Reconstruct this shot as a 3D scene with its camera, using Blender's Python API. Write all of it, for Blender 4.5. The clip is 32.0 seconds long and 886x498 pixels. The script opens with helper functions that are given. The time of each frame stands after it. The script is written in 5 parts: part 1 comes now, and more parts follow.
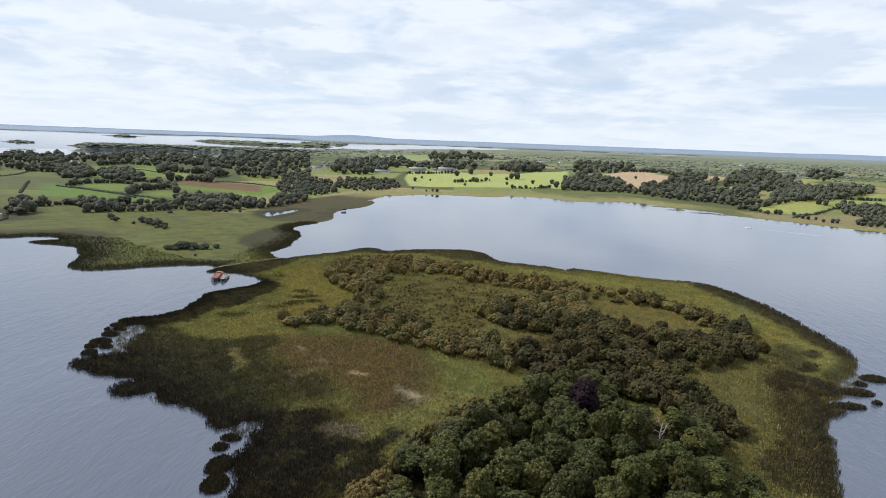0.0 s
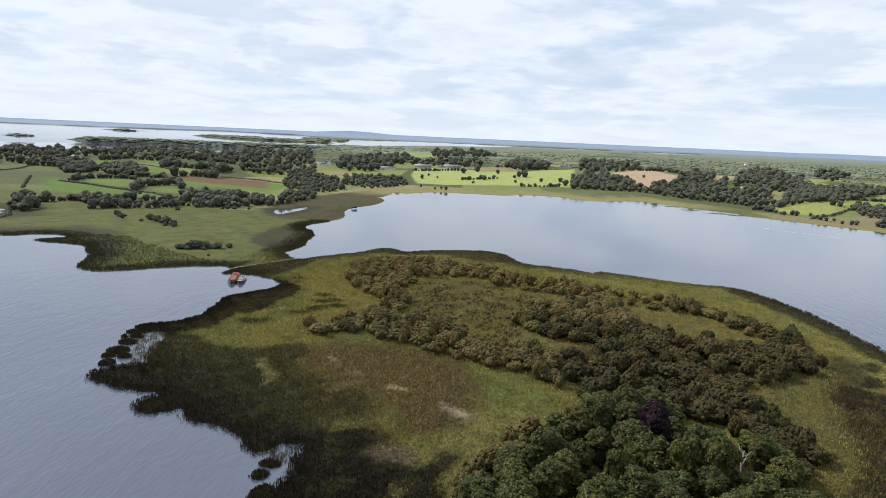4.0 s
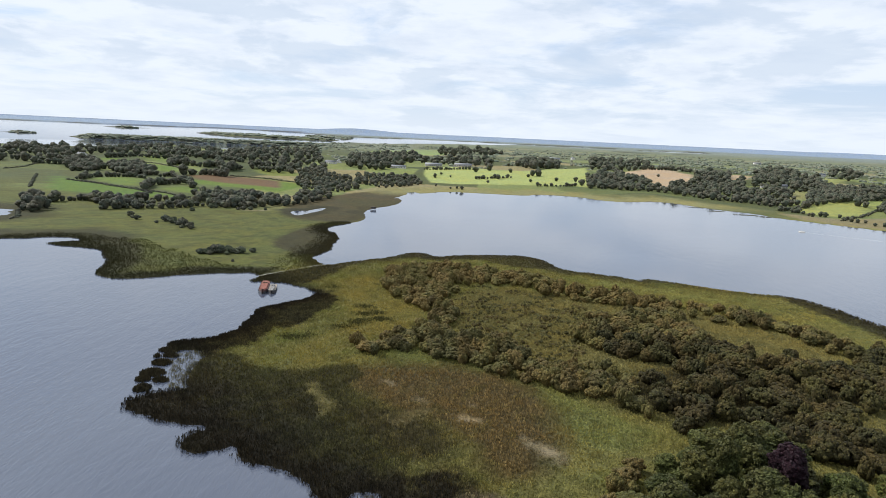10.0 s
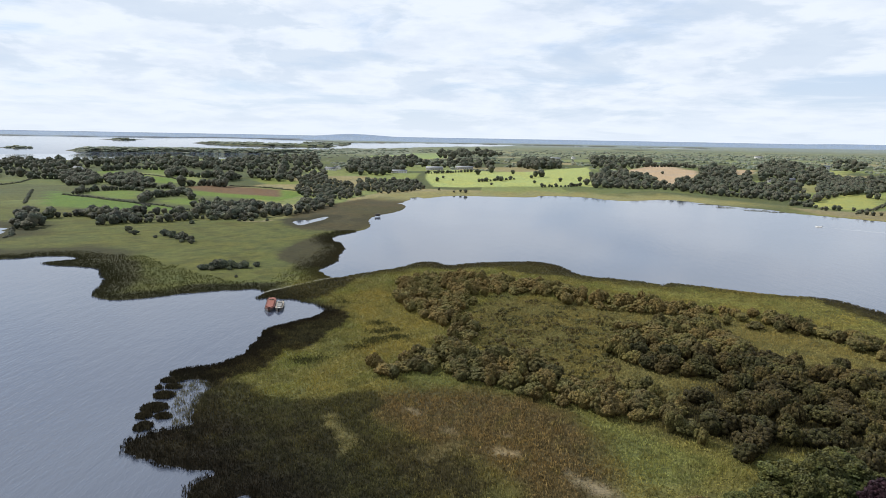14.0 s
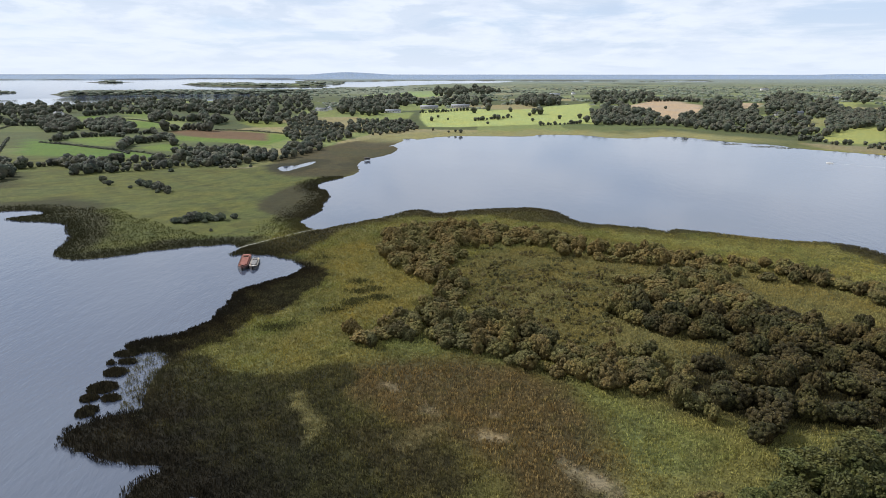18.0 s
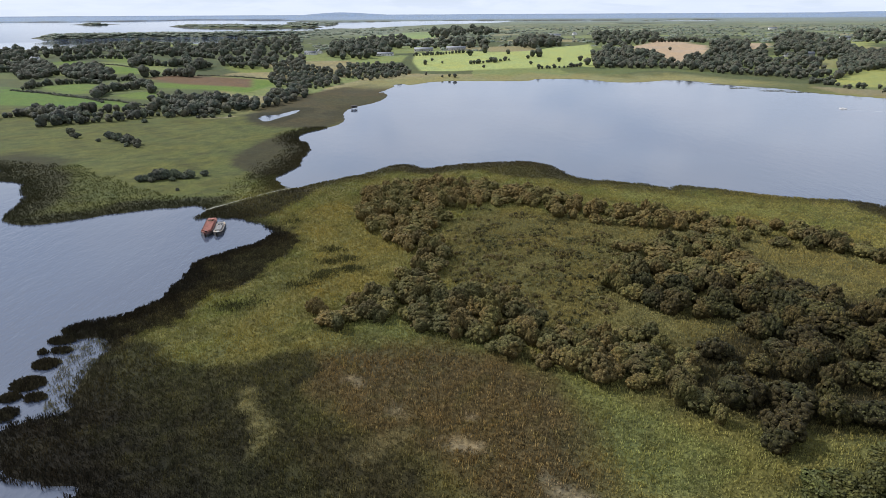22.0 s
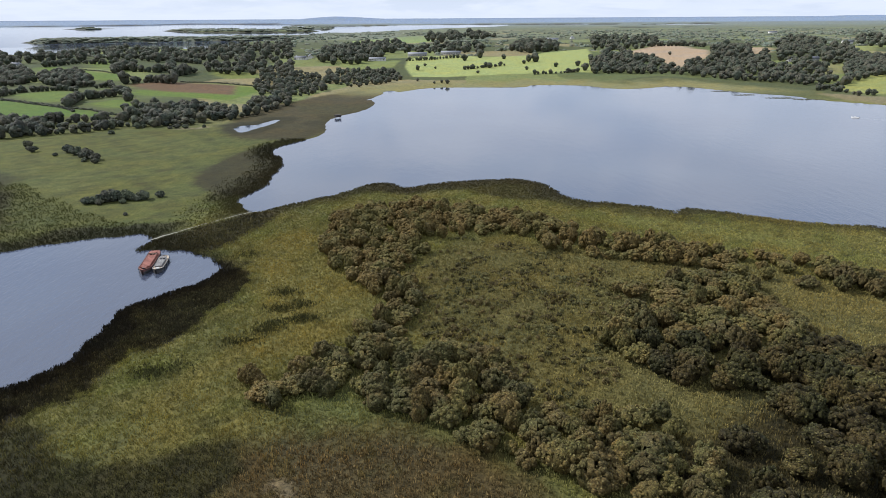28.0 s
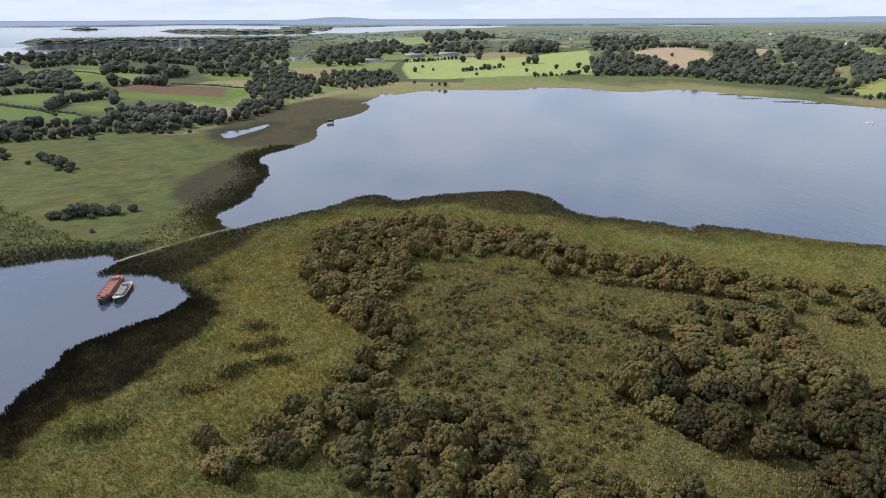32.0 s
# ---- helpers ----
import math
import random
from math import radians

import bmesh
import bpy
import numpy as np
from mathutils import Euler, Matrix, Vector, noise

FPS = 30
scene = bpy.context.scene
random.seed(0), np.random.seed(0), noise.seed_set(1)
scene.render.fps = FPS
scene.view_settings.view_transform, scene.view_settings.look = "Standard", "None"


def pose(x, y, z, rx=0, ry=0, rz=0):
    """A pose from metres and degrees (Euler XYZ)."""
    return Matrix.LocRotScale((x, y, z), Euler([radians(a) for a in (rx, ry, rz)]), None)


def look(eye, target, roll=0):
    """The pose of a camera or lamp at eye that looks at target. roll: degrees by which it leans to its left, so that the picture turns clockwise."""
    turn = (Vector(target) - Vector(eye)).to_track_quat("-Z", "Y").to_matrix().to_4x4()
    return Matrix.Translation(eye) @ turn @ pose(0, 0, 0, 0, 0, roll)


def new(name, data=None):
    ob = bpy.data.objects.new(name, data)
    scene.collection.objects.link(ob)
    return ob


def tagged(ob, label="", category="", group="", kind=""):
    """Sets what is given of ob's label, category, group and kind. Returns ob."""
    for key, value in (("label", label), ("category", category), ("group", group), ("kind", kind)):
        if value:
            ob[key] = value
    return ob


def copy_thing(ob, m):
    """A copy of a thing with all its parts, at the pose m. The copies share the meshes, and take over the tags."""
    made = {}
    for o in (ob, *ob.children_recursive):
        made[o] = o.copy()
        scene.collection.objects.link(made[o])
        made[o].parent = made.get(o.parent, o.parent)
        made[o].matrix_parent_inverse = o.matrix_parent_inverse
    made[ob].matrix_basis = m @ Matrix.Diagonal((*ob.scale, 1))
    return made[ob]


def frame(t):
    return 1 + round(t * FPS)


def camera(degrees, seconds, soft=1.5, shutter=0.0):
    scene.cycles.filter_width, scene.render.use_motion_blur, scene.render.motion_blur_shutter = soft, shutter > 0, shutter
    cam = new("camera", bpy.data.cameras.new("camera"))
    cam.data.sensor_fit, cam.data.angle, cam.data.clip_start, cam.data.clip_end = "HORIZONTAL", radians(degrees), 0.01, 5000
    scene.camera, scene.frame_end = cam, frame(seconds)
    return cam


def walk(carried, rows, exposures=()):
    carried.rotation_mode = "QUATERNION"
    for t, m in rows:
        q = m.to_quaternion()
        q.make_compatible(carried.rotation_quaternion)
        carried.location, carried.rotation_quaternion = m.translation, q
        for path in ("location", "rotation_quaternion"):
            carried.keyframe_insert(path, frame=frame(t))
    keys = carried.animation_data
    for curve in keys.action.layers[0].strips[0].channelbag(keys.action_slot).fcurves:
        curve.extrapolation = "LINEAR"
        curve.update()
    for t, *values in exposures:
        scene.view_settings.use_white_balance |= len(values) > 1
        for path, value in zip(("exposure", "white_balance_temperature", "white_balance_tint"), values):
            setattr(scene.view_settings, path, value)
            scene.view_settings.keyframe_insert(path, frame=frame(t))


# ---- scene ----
cam = camera(72.0, 32.0, soft=0.5)
PATH = [
    (0.0, pose(-0.00, 0.00, 80.00, 79.82, -2.07, 0.61)),
    (1.0, pose(-4.23, 3.35, 80.07, 79.73, -2.27, 0.53)),
    (2.0, pose(-8.01, 6.82, 79.94, 79.66, -2.44, 0.52)),
    (3.0, pose(-11.66, 10.45, 79.80, 79.59, -2.48, 0.52)),
    (3.5, pose(-13.56, 12.51, 79.74, 79.55, -2.50, 0.52)),
    (5.5, pose(-20.91, 19.85, 79.71, 79.46, -2.55, 0.53)),
    (6.0, pose(-22.77, 21.63, 79.67, 79.44, -2.54, 0.52)),
    (7.0, pose(-26.56, 25.25, 79.53, 79.42, -2.62, 0.51)),
    (8.0, pose(-30.39, 28.97, 79.60, 79.38, -2.64, 0.53)),
    (9.0, pose(-34.16, 32.40, 79.69, 79.32, -2.63, 0.53)),
    (10.0, pose(-37.85, 35.96, 79.47, 79.31, -2.66, 0.57)),
    (11.0, pose(-41.54, 39.53, 79.52, 79.29, -2.58, 0.58)),
    (11.5, pose(-43.12, 41.42, 79.52, 79.39, -2.33, 0.57)),
    (12.0, pose(-44.28, 43.72, 79.55, 79.47, -2.01, 0.53)),
    (12.5, pose(-44.96, 46.02, 79.61, 79.50, -1.67, 0.47)),
    (13.0, pose(-45.21, 48.17, 79.72, 79.53, -1.37, 0.38)),
    (13.5, pose(-45.32, 50.41, 79.65, 79.58, -1.18, 0.32)),
    (15.5, pose(-43.61, 60.83, 79.49, 79.21, -0.52, 0.13)),
    (16.0, pose(-42.93, 63.68, 79.45, 78.06, -0.36, 0.08)),
    (17.0, pose(-41.21, 69.59, 79.50, 75.98, -0.20, 0.06)),
    (18.0, pose(-39.52, 75.58, 79.60, 73.95, -0.03, 0.04)),
    (19.0, pose(-37.90, 81.47, 79.67, 71.83, 0.06, 0.00)),
    (20.0, pose(-36.11, 87.23, 79.78, 69.65, 0.16, -0.03)),
    (20.5, pose(-35.24, 90.15, 79.83, 68.83, 0.18, -0.04)),
    (21.0, pose(-34.40, 93.11, 79.87, 68.81, 0.23, -0.06)),
    (22.0, pose(-32.75, 98.76, 79.84, 68.86, 0.28, -0.12)),
    (23.0, pose(-30.85, 104.36, 79.71, 68.96, 0.34, -0.10)),
    (24.0, pose(-29.16, 110.25, 79.79, 68.99, 0.36, -0.15)),
    (25.0, pose(-27.20, 115.80, 79.73, 69.06, 0.37, -0.16)),
    (25.5, pose(-26.51, 118.54, 79.67, 69.11, 0.35, -0.16)),
    (27.5, pose(-24.73, 129.33, 79.59, 69.19, 0.34, -0.25)),
    (28.0, pose(-24.36, 132.08, 79.68, 69.19, 0.33, -0.25)),
    (29.0, pose(-23.68, 137.64, 79.67, 69.18, 0.35, -0.28)),
    (30.0, pose(-23.23, 143.39, 79.75, 69.16, 0.31, -0.32)),
    (31.0, pose(-22.86, 148.90, 79.80, 69.17, 0.28, -0.34)),
    (32.0, pose(-22.63, 154.63, 79.51, 69.25, 0.25, -0.33)),
]
walk(cam, PATH, [(0.0, 0.0, 6150, 10), (15.5, 0.0, 6150, 10), (20.5, -0.05, 5900, 12.5), (32.0, -0.08, 5880, 13)])

# ---- world and sun ----
SUN_ELEV, SUN_AZ = 42.0, 292.0      # degrees; azimuth clockwise from +y
world = bpy.data.worlds.new("sky")
scene.world = world
world.use_nodes = True
wn, wl = world.node_tree.nodes, world.node_tree.links
wn.clear()


def wnode(kind, **kw):
    n = wn.new(kind)
    for k, v in kw.items():
        n.inputs[k].default_value = v
    return n


def wmath(op, a, b=None, clamp=False):
    n = wn.new("ShaderNodeMath")
    n.operation, n.use_clamp = op, clamp
    for i, v in enumerate((a, b)):
        if v is None:
            continue
        if isinstance(v, (int, float)):
            n.inputs[i].default_value = v
        else:
            wl.new(v, n.inputs[i])
    return n.outputs[0]


sky = wn.new("ShaderNodeTexSky")
sky.sky_type = "NISHITA"
sky.sun_disc = False
sky.sun_elevation, sky.sun_rotation = radians(SUN_ELEV), radians(SUN_AZ)
sky.air_density, sky.dust_density, sky.ozone_density = 1.0, 0.6, 1.5
coord = wn.new("ShaderNodeTexCoord")
sep = wn.new("ShaderNodeSeparateXYZ")
wl.new(coord.outputs["Generated"], sep.inputs[0])
up = wmath("MAXIMUM", sep.outputs[2], 0.0)
den = wmath("ADD", up, 0.14)
cmb = wn.new("ShaderNodeCombineXYZ")
wl.new(wmath("DIVIDE", sep.outputs[0], den), cmb.inputs[0])
wl.new(wmath("DIVIDE", sep.outputs[1], den), cmb.inputs[1])
cn1 = wnode("ShaderNodeTexNoise", Scale=0.9, Detail=9.0, Roughness=0.58, Distortion=0.35)
cn2 = wnode("ShaderNodeTexNoise", Scale=1.9, Detail=7.0, Roughness=0.6)
wl.new(cmb.outputs[0], cn1.inputs["Vector"])
wl.new(cmb.outputs[0], cn2.inputs["Vector"])
cov = wn.new("ShaderNodeMapRange")
cov.interpolation_type = "SMOOTHSTEP"
cov.inputs["From Min"].default_value, cov.inputs["From Max"].default_value = 0.36, 0.52
wl.new(cn1.outputs["Fac"], cov.inputs["Value"])
body = wn.new("ShaderNodeMapRange")
body.inputs["From Min"].default_value, body.inputs["From Max"].default_value = 0.46, 0.74
wl.new(cn2.outputs["Fac"], body.inputs["Value"])
cloud = wn.new("ShaderNodeMix")
cloud.data_type = "RGBA"
cloud.inputs[6].default_value = (9.3, 9.6, 9.9, 1)
cloud.inputs[7].default_value = (7.3, 7.9, 8.8, 1)
wl.new(body.outputs[0], cloud.inputs[0])
mixc = wn.new("ShaderNodeMix")
mixc.data_type = "RGBA"
wl.new(wmath("MULTIPLY", cov.outputs[0], 0.9), mixc.inputs[0])
blue = wn.new("ShaderNodeMix")
blue.data_type = "RGBA"
blue.inputs[0].default_value = 0.72
blue.inputs[7].default_value = (6.9, 8.0, 9.7, 1)
wl.new(sky.outputs[0], blue.inputs[6])
wl.new(blue.outputs[2], mixc.inputs[6])
wl.new(cloud.outputs[2], mixc.inputs[7])
flat = wn.new("ShaderNodeVectorMath")
flat.operation = "MULTIPLY"
flat.inputs[1].default_value = (1.0, 1.0, 3.6)
wl.new(coord.outputs["Generated"], flat.inputs[0])
cn3 = wnode("ShaderNodeTexNoise", Scale=7.5, Detail=8.0, Roughness=0.56, Distortion=0.15)
cn4 = wnode("ShaderNodeTexNoise", Scale=1.7, Detail=2.0, Roughness=0.5)
wl.new(flat.outputs[0], cn3.inputs["Vector"])
wl.new(flat.outputs[0], cn4.inputs["Vector"])
puff = wn.new("ShaderNodeMapRange")
puff.interpolation_type = "SMOOTHSTEP"
puff.inputs["From Min"].default_value, puff.inputs["From Max"].default_value = 0.48, 0.61
wl.new(cn3.outputs["Fac"], puff.inputs["Value"])
bank = wn.new("ShaderNodeMapRange")
bank.interpolation_type = "SMOOTHSTEP"
bank.inputs["From Min"].default_value, bank.inputs["From Max"].default_value = 0.40, 0.54
wl.new(cn4.outputs["Fac"], bank.inputs["Value"])
lowsky = wn.new("ShaderNodeMapRange")
lowsky.inputs["From Min"].default_value, lowsky.inputs["From Max"].default_value = 0.42, 0.20
wl.new(up, lowsky.inputs["Value"])
grey = wn.new("ShaderNodeMix")
grey.data_type = "RGBA"
grey.inputs[7].default_value = (6.2, 7.1, 8.2, 1)
wl.new(wmath("MULTIPLY", wmath("MULTIPLY", puff.outputs[0], bank.outputs[0]), wmath("MULTIPLY", lowsky.outputs[0], 0.6)), grey.inputs[0])
wl.new(mixc.outputs[2], grey.inputs[6])
bg = wnode("ShaderNodeBackground", Strength=0.1)
haze = wn.new("ShaderNodeMix")
haze.data_type = "RGBA"
haze.inputs[7].default_value = (8.7, 9.2, 9.7, 1)
wl.new(wmath("MULTIPLY", wmath("POWER", wmath("SUBTRACT", 1.0, up), 22.0), 0.8), haze.inputs[0])
wl.new(grey.outputs[2], haze.inputs[6])
wl.new(haze.outputs[2], bg.inputs["Color"])
wout = wn.new("ShaderNodeOutputWorld")
wl.new(bg.outputs[0], wout.inputs[0])

sun = new("sun", bpy.data.lights.new("sun", "SUN"))
sun.data.energy, sun.data.angle, sun.data.color = 5.0, radians(1.5), (1.0, 0.95, 0.86)
_a, _e = radians(SUN_AZ), radians(SUN_ELEV)
sun.matrix_world = look((0, 0, 300), (-math.sin(_a) * math.cos(_e) * 100, -math.cos(_a) * math.cos(_e) * 100, 300 - 100 * math.sin(_e)))


# ---- materials ----
def material(name, rough=0.8, metal=0.0, spec=0.3):
    m = bpy.data.materials.new(name)
    m.use_nodes = True
    b = m.node_tree.nodes["Principled BSDF"]
    b.inputs["Roughness"].default_value = rough
    b.inputs["Metallic"].default_value = metal
    b.inputs["Specular IOR Level"].default_value = spec
    return m, m.node_tree.nodes, m.node_tree.links, b


def mixer(n, l, fac, a, b, blend="MIX"):
    x = n.new("ShaderNodeMix")
    x.data_type, x.blend_type = "RGBA", blend
    for i, v in ((0, fac), (6, a), (7, b)):
        if isinstance(v, (int, float)):
            x.inputs[i].default_value = v
        elif isinstance(v, tuple):
            x.inputs[i].default_value = (*v, 1) if len(v) == 3 else v
        else:
            l.new(v, x.inputs[i])
    return x.outputs[2]


def noise_node(n, l, scale, detail=4.0, rough=0.55, vec=None, dist=0.0):
    x = n.new("ShaderNodeTexNoise")
    x.inputs["Scale"].default_value, x.inputs["Detail"].default_value = scale, detail
    x.inputs["Roughness"].default_value, x.inputs["Distortion"].default_value = rough, dist
    if vec is not None:
        l.new(vec, x.inputs["Vector"])
    return x.outputs["Fac"]


def ramp(n, l, fac, lo, hi):
    x = n.new("ShaderNodeMapRange")
    x.interpolation_type = "SMOOTHSTEP"
    x.inputs["From Min"].default_value, x.inputs["From Max"].default_value = lo, hi
    l.new(fac, x.inputs["Value"])
    return x.outputs[0]


def bump(n, l, b, height, strength, distance):
    x = n.new("ShaderNodeBump")
    x.inputs["Strength"].default_value, x.inputs["Distance"].default_value = strength, distance
    l.new(height, x.inputs["Height"])
    l.new(x.outputs[0], b.inputs["Normal"])


def plain(name, col, rough=0.6, metal=0.0, vary=0.25, scale=3.0, spec=0.4):
    m, n, l, b = material(name, rough, metal, spec)
    tc = n.new("ShaderNodeTexCoord").outputs["Object"]
    dark = tuple(c * (1 - vary) for c in col)
    lite = tuple(min(1, c * (1 + vary)) for c in col)
    c1 = mixer(n, l, ramp(n, l, noise_node(n, l, scale, 6.0, 0.6, tc), 0.3, 0.7), dark, lite)
    c2 = mixer(n, l, ramp(n, l, noise_node(n, l, scale * 6, 4.0, 0.6, tc), 0.5, 0.75), c1, tuple(c * 0.6 for c in col))
    l.new(c2, b.inputs["Base Color"])
    return m


def tint_material(name, rough, grain, amount, patch=0.03, bumpy=0.0, low=(0.72, 0.75, 0.76)):
    """Ground and plants coloured by the 'tint' attribute, broken up by grain at two scales."""
    m, n, l, b = material(name, rough, 0.0, 0.15)
    at = n.new("ShaderNodeAttribute")
    at.attribute_name = "tint"
    pos = n.new("ShaderNodeNewGeometry").outputs["Position"]
    g1 = noise_node(n, l, grain, 6.0, 0.65, pos)
    g2 = noise_node(n, l, patch, 5.0, 0.6, pos, 0.6)
    f1 = ramp(n, l, g1, 0.3, 0.72)
    f2 = ramp(n, l, g2, 0.3, 0.7)
    lo = mixer(n, l, 1.0, at.outputs["Color"], (1 - amount, 1 - amount, 1 - amount), "MULTIPLY")
    hi = mixer(n, l, 1.0, at.outputs["Color"], (1 + amount, 1 + amount * 0.9, 1 + amount * 0.6), "MULTIPLY")
    c = mixer(n, l, f1, lo, hi)
    c = mixer(n, l, f2, c, mixer(n, l, 1.0, c, (1.12, 1.0, 0.8), "MULTIPLY"))
    f3 = ramp(n, l, noise_node(n, l, patch * 6, 6.0, 0.65, pos, 0.4), 0.32, 0.7)
    c = mixer(n, l, 1.0, c, mixer(n, l, f3, low, (1.06, 1.04, 0.99)), "MULTIPLY")
    l.new(c, b.inputs["Base Color"])
    if bumpy:
        bump(n, l, b, g1, 0.6, bumpy)
    return m


def leaf_material(name, col, lite, vary=0.5):
    """Foliage: each clump of leaves takes its own shade between two greens, each plant its own cast."""
    m, n, l, b = material(name, 0.65, 0.0, 0.2)
    geo = n.new("ShaderNodeNewGeometry")
    inf = n.new("ShaderNodeObjectInfo")
    c = mixer(n, l, geo.outputs["Random Per Island"], col, lite)
    cast = mixer(n, l, inf.outputs["Random"], (0.62, 0.65, 0.66), (1.08, 1.05, 0.92))
    c = mixer(n, l, 1.0, c, cast, "MULTIPLY")
    stand = ramp(n, l, noise_node(n, l, 0.11, 2.0, 0.5, geo.outputs["Position"]), 0.38, 0.62)
    c = mixer(n, l, 1.0, c, mixer(n, l, stand, (0.92, 1.0, 0.94), (1.09, 0.99, 0.98)), "MULTIPLY")
    g = ramp(n, l, noise_node(n, l, 0.55, 4.0, 0.6, geo.outputs["Position"]), 0.35, 0.7)
    c = mixer(n, l, g, c, mixer(n, l, 1.0, c, (1.10, 1.08, 0.92), "MULTIPLY"))
    l.new(c, b.inputs["Base Color"])
    return m


M_GROUND = tint_material("meadow_ground", 0.95, 1.6, 0.4, 0.03, 0.25)
M_REED = tint_material("reed_blades", 0.8, 2.5, 0.2, 0.05, low=(0.88, 0.89, 0.90))
def mass_material(name, col, lite, scale=2.4, deep=0.35):
    """The body of a crown: closed leafage with clumps and sprigs in relief."""
    m, n, l, b = material(name, 0.75, 0.0, 0.12)
    geo = n.new("ShaderNodeNewGeometry")
    inf = n.new("ShaderNodeObjectInfo")
    pos = geo.outputs["Position"]
    g1 = noise_node(n, l, scale, 5.0, 0.7, pos)
    g2 = noise_node(n, l, scale * 0.18, 3.0, 0.5, pos)
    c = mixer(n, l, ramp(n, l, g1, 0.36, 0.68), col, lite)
    cast = mixer(n, l, inf.outputs["Random"], (0.60, 0.62, 0.62), (1.12, 1.06, 0.88))
    c = mixer(n, l, 1.0, c, cast, "MULTIPLY")
    stand = ramp(n, l, noise_node(n, l, 0.11, 2.0, 0.5, pos), 0.38, 0.62)
    c = mixer(n, l, 1.0, c, mixer(n, l, stand, (0.92, 1.0, 0.94), (1.09, 0.99, 0.98)), "MULTIPLY")
    c = mixer(n, l, ramp(n, l, g2, 0.35, 0.65), c, mixer(n, l, 1.0, c, (1.18, 1.08, 0.95), "MULTIPLY"))
    l.new(c, b.inputs["Base Color"])
    bump(n, l, b, g1, 1.0, deep)
    return m


# each leaf mass is darker than its leaves, painting shade inside the crown
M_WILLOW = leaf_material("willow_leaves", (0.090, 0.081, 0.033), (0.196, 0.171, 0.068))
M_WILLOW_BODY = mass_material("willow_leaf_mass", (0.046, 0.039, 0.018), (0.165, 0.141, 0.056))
# alder browns, darkened further to stand in for dim light in the south-east
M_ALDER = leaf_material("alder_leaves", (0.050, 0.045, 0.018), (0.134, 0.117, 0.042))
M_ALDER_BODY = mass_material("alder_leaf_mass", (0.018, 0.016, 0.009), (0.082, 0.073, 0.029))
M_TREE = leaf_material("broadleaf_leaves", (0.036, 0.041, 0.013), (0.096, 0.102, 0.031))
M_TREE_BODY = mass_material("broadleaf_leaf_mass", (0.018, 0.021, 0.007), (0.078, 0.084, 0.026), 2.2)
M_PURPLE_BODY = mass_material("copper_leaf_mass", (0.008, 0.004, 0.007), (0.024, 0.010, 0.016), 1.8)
M_TREE_Y = leaf_material("yellow_green_leaves", (0.050, 0.060, 0.015), (0.112, 0.122, 0.031))
M_PURPLE = leaf_material("copper_leaves", (0.014, 0.007, 0.011), (0.034, 0.014, 0.024))
# far greens paled towards blue, distance haze put into the leaf colour
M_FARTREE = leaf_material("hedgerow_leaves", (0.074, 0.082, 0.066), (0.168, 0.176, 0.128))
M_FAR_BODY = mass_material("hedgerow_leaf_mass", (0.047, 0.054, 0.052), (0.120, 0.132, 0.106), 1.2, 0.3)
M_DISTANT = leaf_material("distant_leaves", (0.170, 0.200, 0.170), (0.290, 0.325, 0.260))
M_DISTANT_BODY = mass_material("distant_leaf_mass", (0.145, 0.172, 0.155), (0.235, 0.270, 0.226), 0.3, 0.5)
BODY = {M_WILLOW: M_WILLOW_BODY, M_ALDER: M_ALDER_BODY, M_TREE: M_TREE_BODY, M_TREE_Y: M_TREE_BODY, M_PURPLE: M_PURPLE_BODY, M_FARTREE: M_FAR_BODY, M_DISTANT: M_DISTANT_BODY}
M_BARK = plain("bark", (0.12, 0.10, 0.08), 0.9, 0, 0.35, 2.0)

mw, n_, l_, b_ = material("lake_water", 0.05, 0.0, 1.0)
b_.inputs["Base Color"].default_value = (0.07, 0.08, 0.11, 1)
b_.inputs["IOR"].default_value = 1.58
pos_ = n_.new("ShaderNodeNewGeometry").outputs["Position"]
map_ = n_.new("ShaderNodeMapping")
map_.inputs["Rotation"].default_value = (0, 0, radians(25))
map_.inputs["Scale"].default_value = (1.0, 0.35, 1.0)
l_.new(pos_, map_.inputs["Vector"])
w1_ = noise_node(n_, l_, 0.9, 4.0, 0.6, map_.outputs[0], 0.3)
w2_ = noise_node(n_, l_, 0.22, 3.0, 0.5, map_.outputs[0], 0.2)
sum_ = n_.new("ShaderNodeMath")
sum_.operation = "MULTIPLY_ADD"
l_.new(w2_, sum_.inputs[0])
sum_.inputs[1].default_value = 1.6
l_.new(w1_, sum_.inputs[2])
bump(n_, l_, b_, sum_.outputs[0], 0.38, 0.22)
sep_ = n_.new("ShaderNodeSeparateXYZ")
l_.new(pos_, sep_.inputs[0])
ruff_ = n_.new("ShaderNodeMapRange")        # the wind ruffles the open water off the near end of the island
ruff_.inputs["From Min"].default_value, ruff_.inputs["From Max"].default_value = 400.0, 150.0
ruff_.inputs["To Min"].default_value, ruff_.inputs["To Max"].default_value = 0.16, 0.90
l_.new(sep_.outputs[1], ruff_.inputs["Value"])
l_.new(ruff_.outputs[0], n_["Bump"].inputs["Strength"])
calm_ = ramp(n_, l_, noise_node(n_, l_, 0.006, 3.0, 0.5, pos_, 0.5), 0.4, 0.62)
l_.new(mixer(n_, l_, calm_, (0.052, 0.062, 0.090), (0.066, 0.078, 0.106)), b_.inputs["Base Color"])
M_WATER = mw


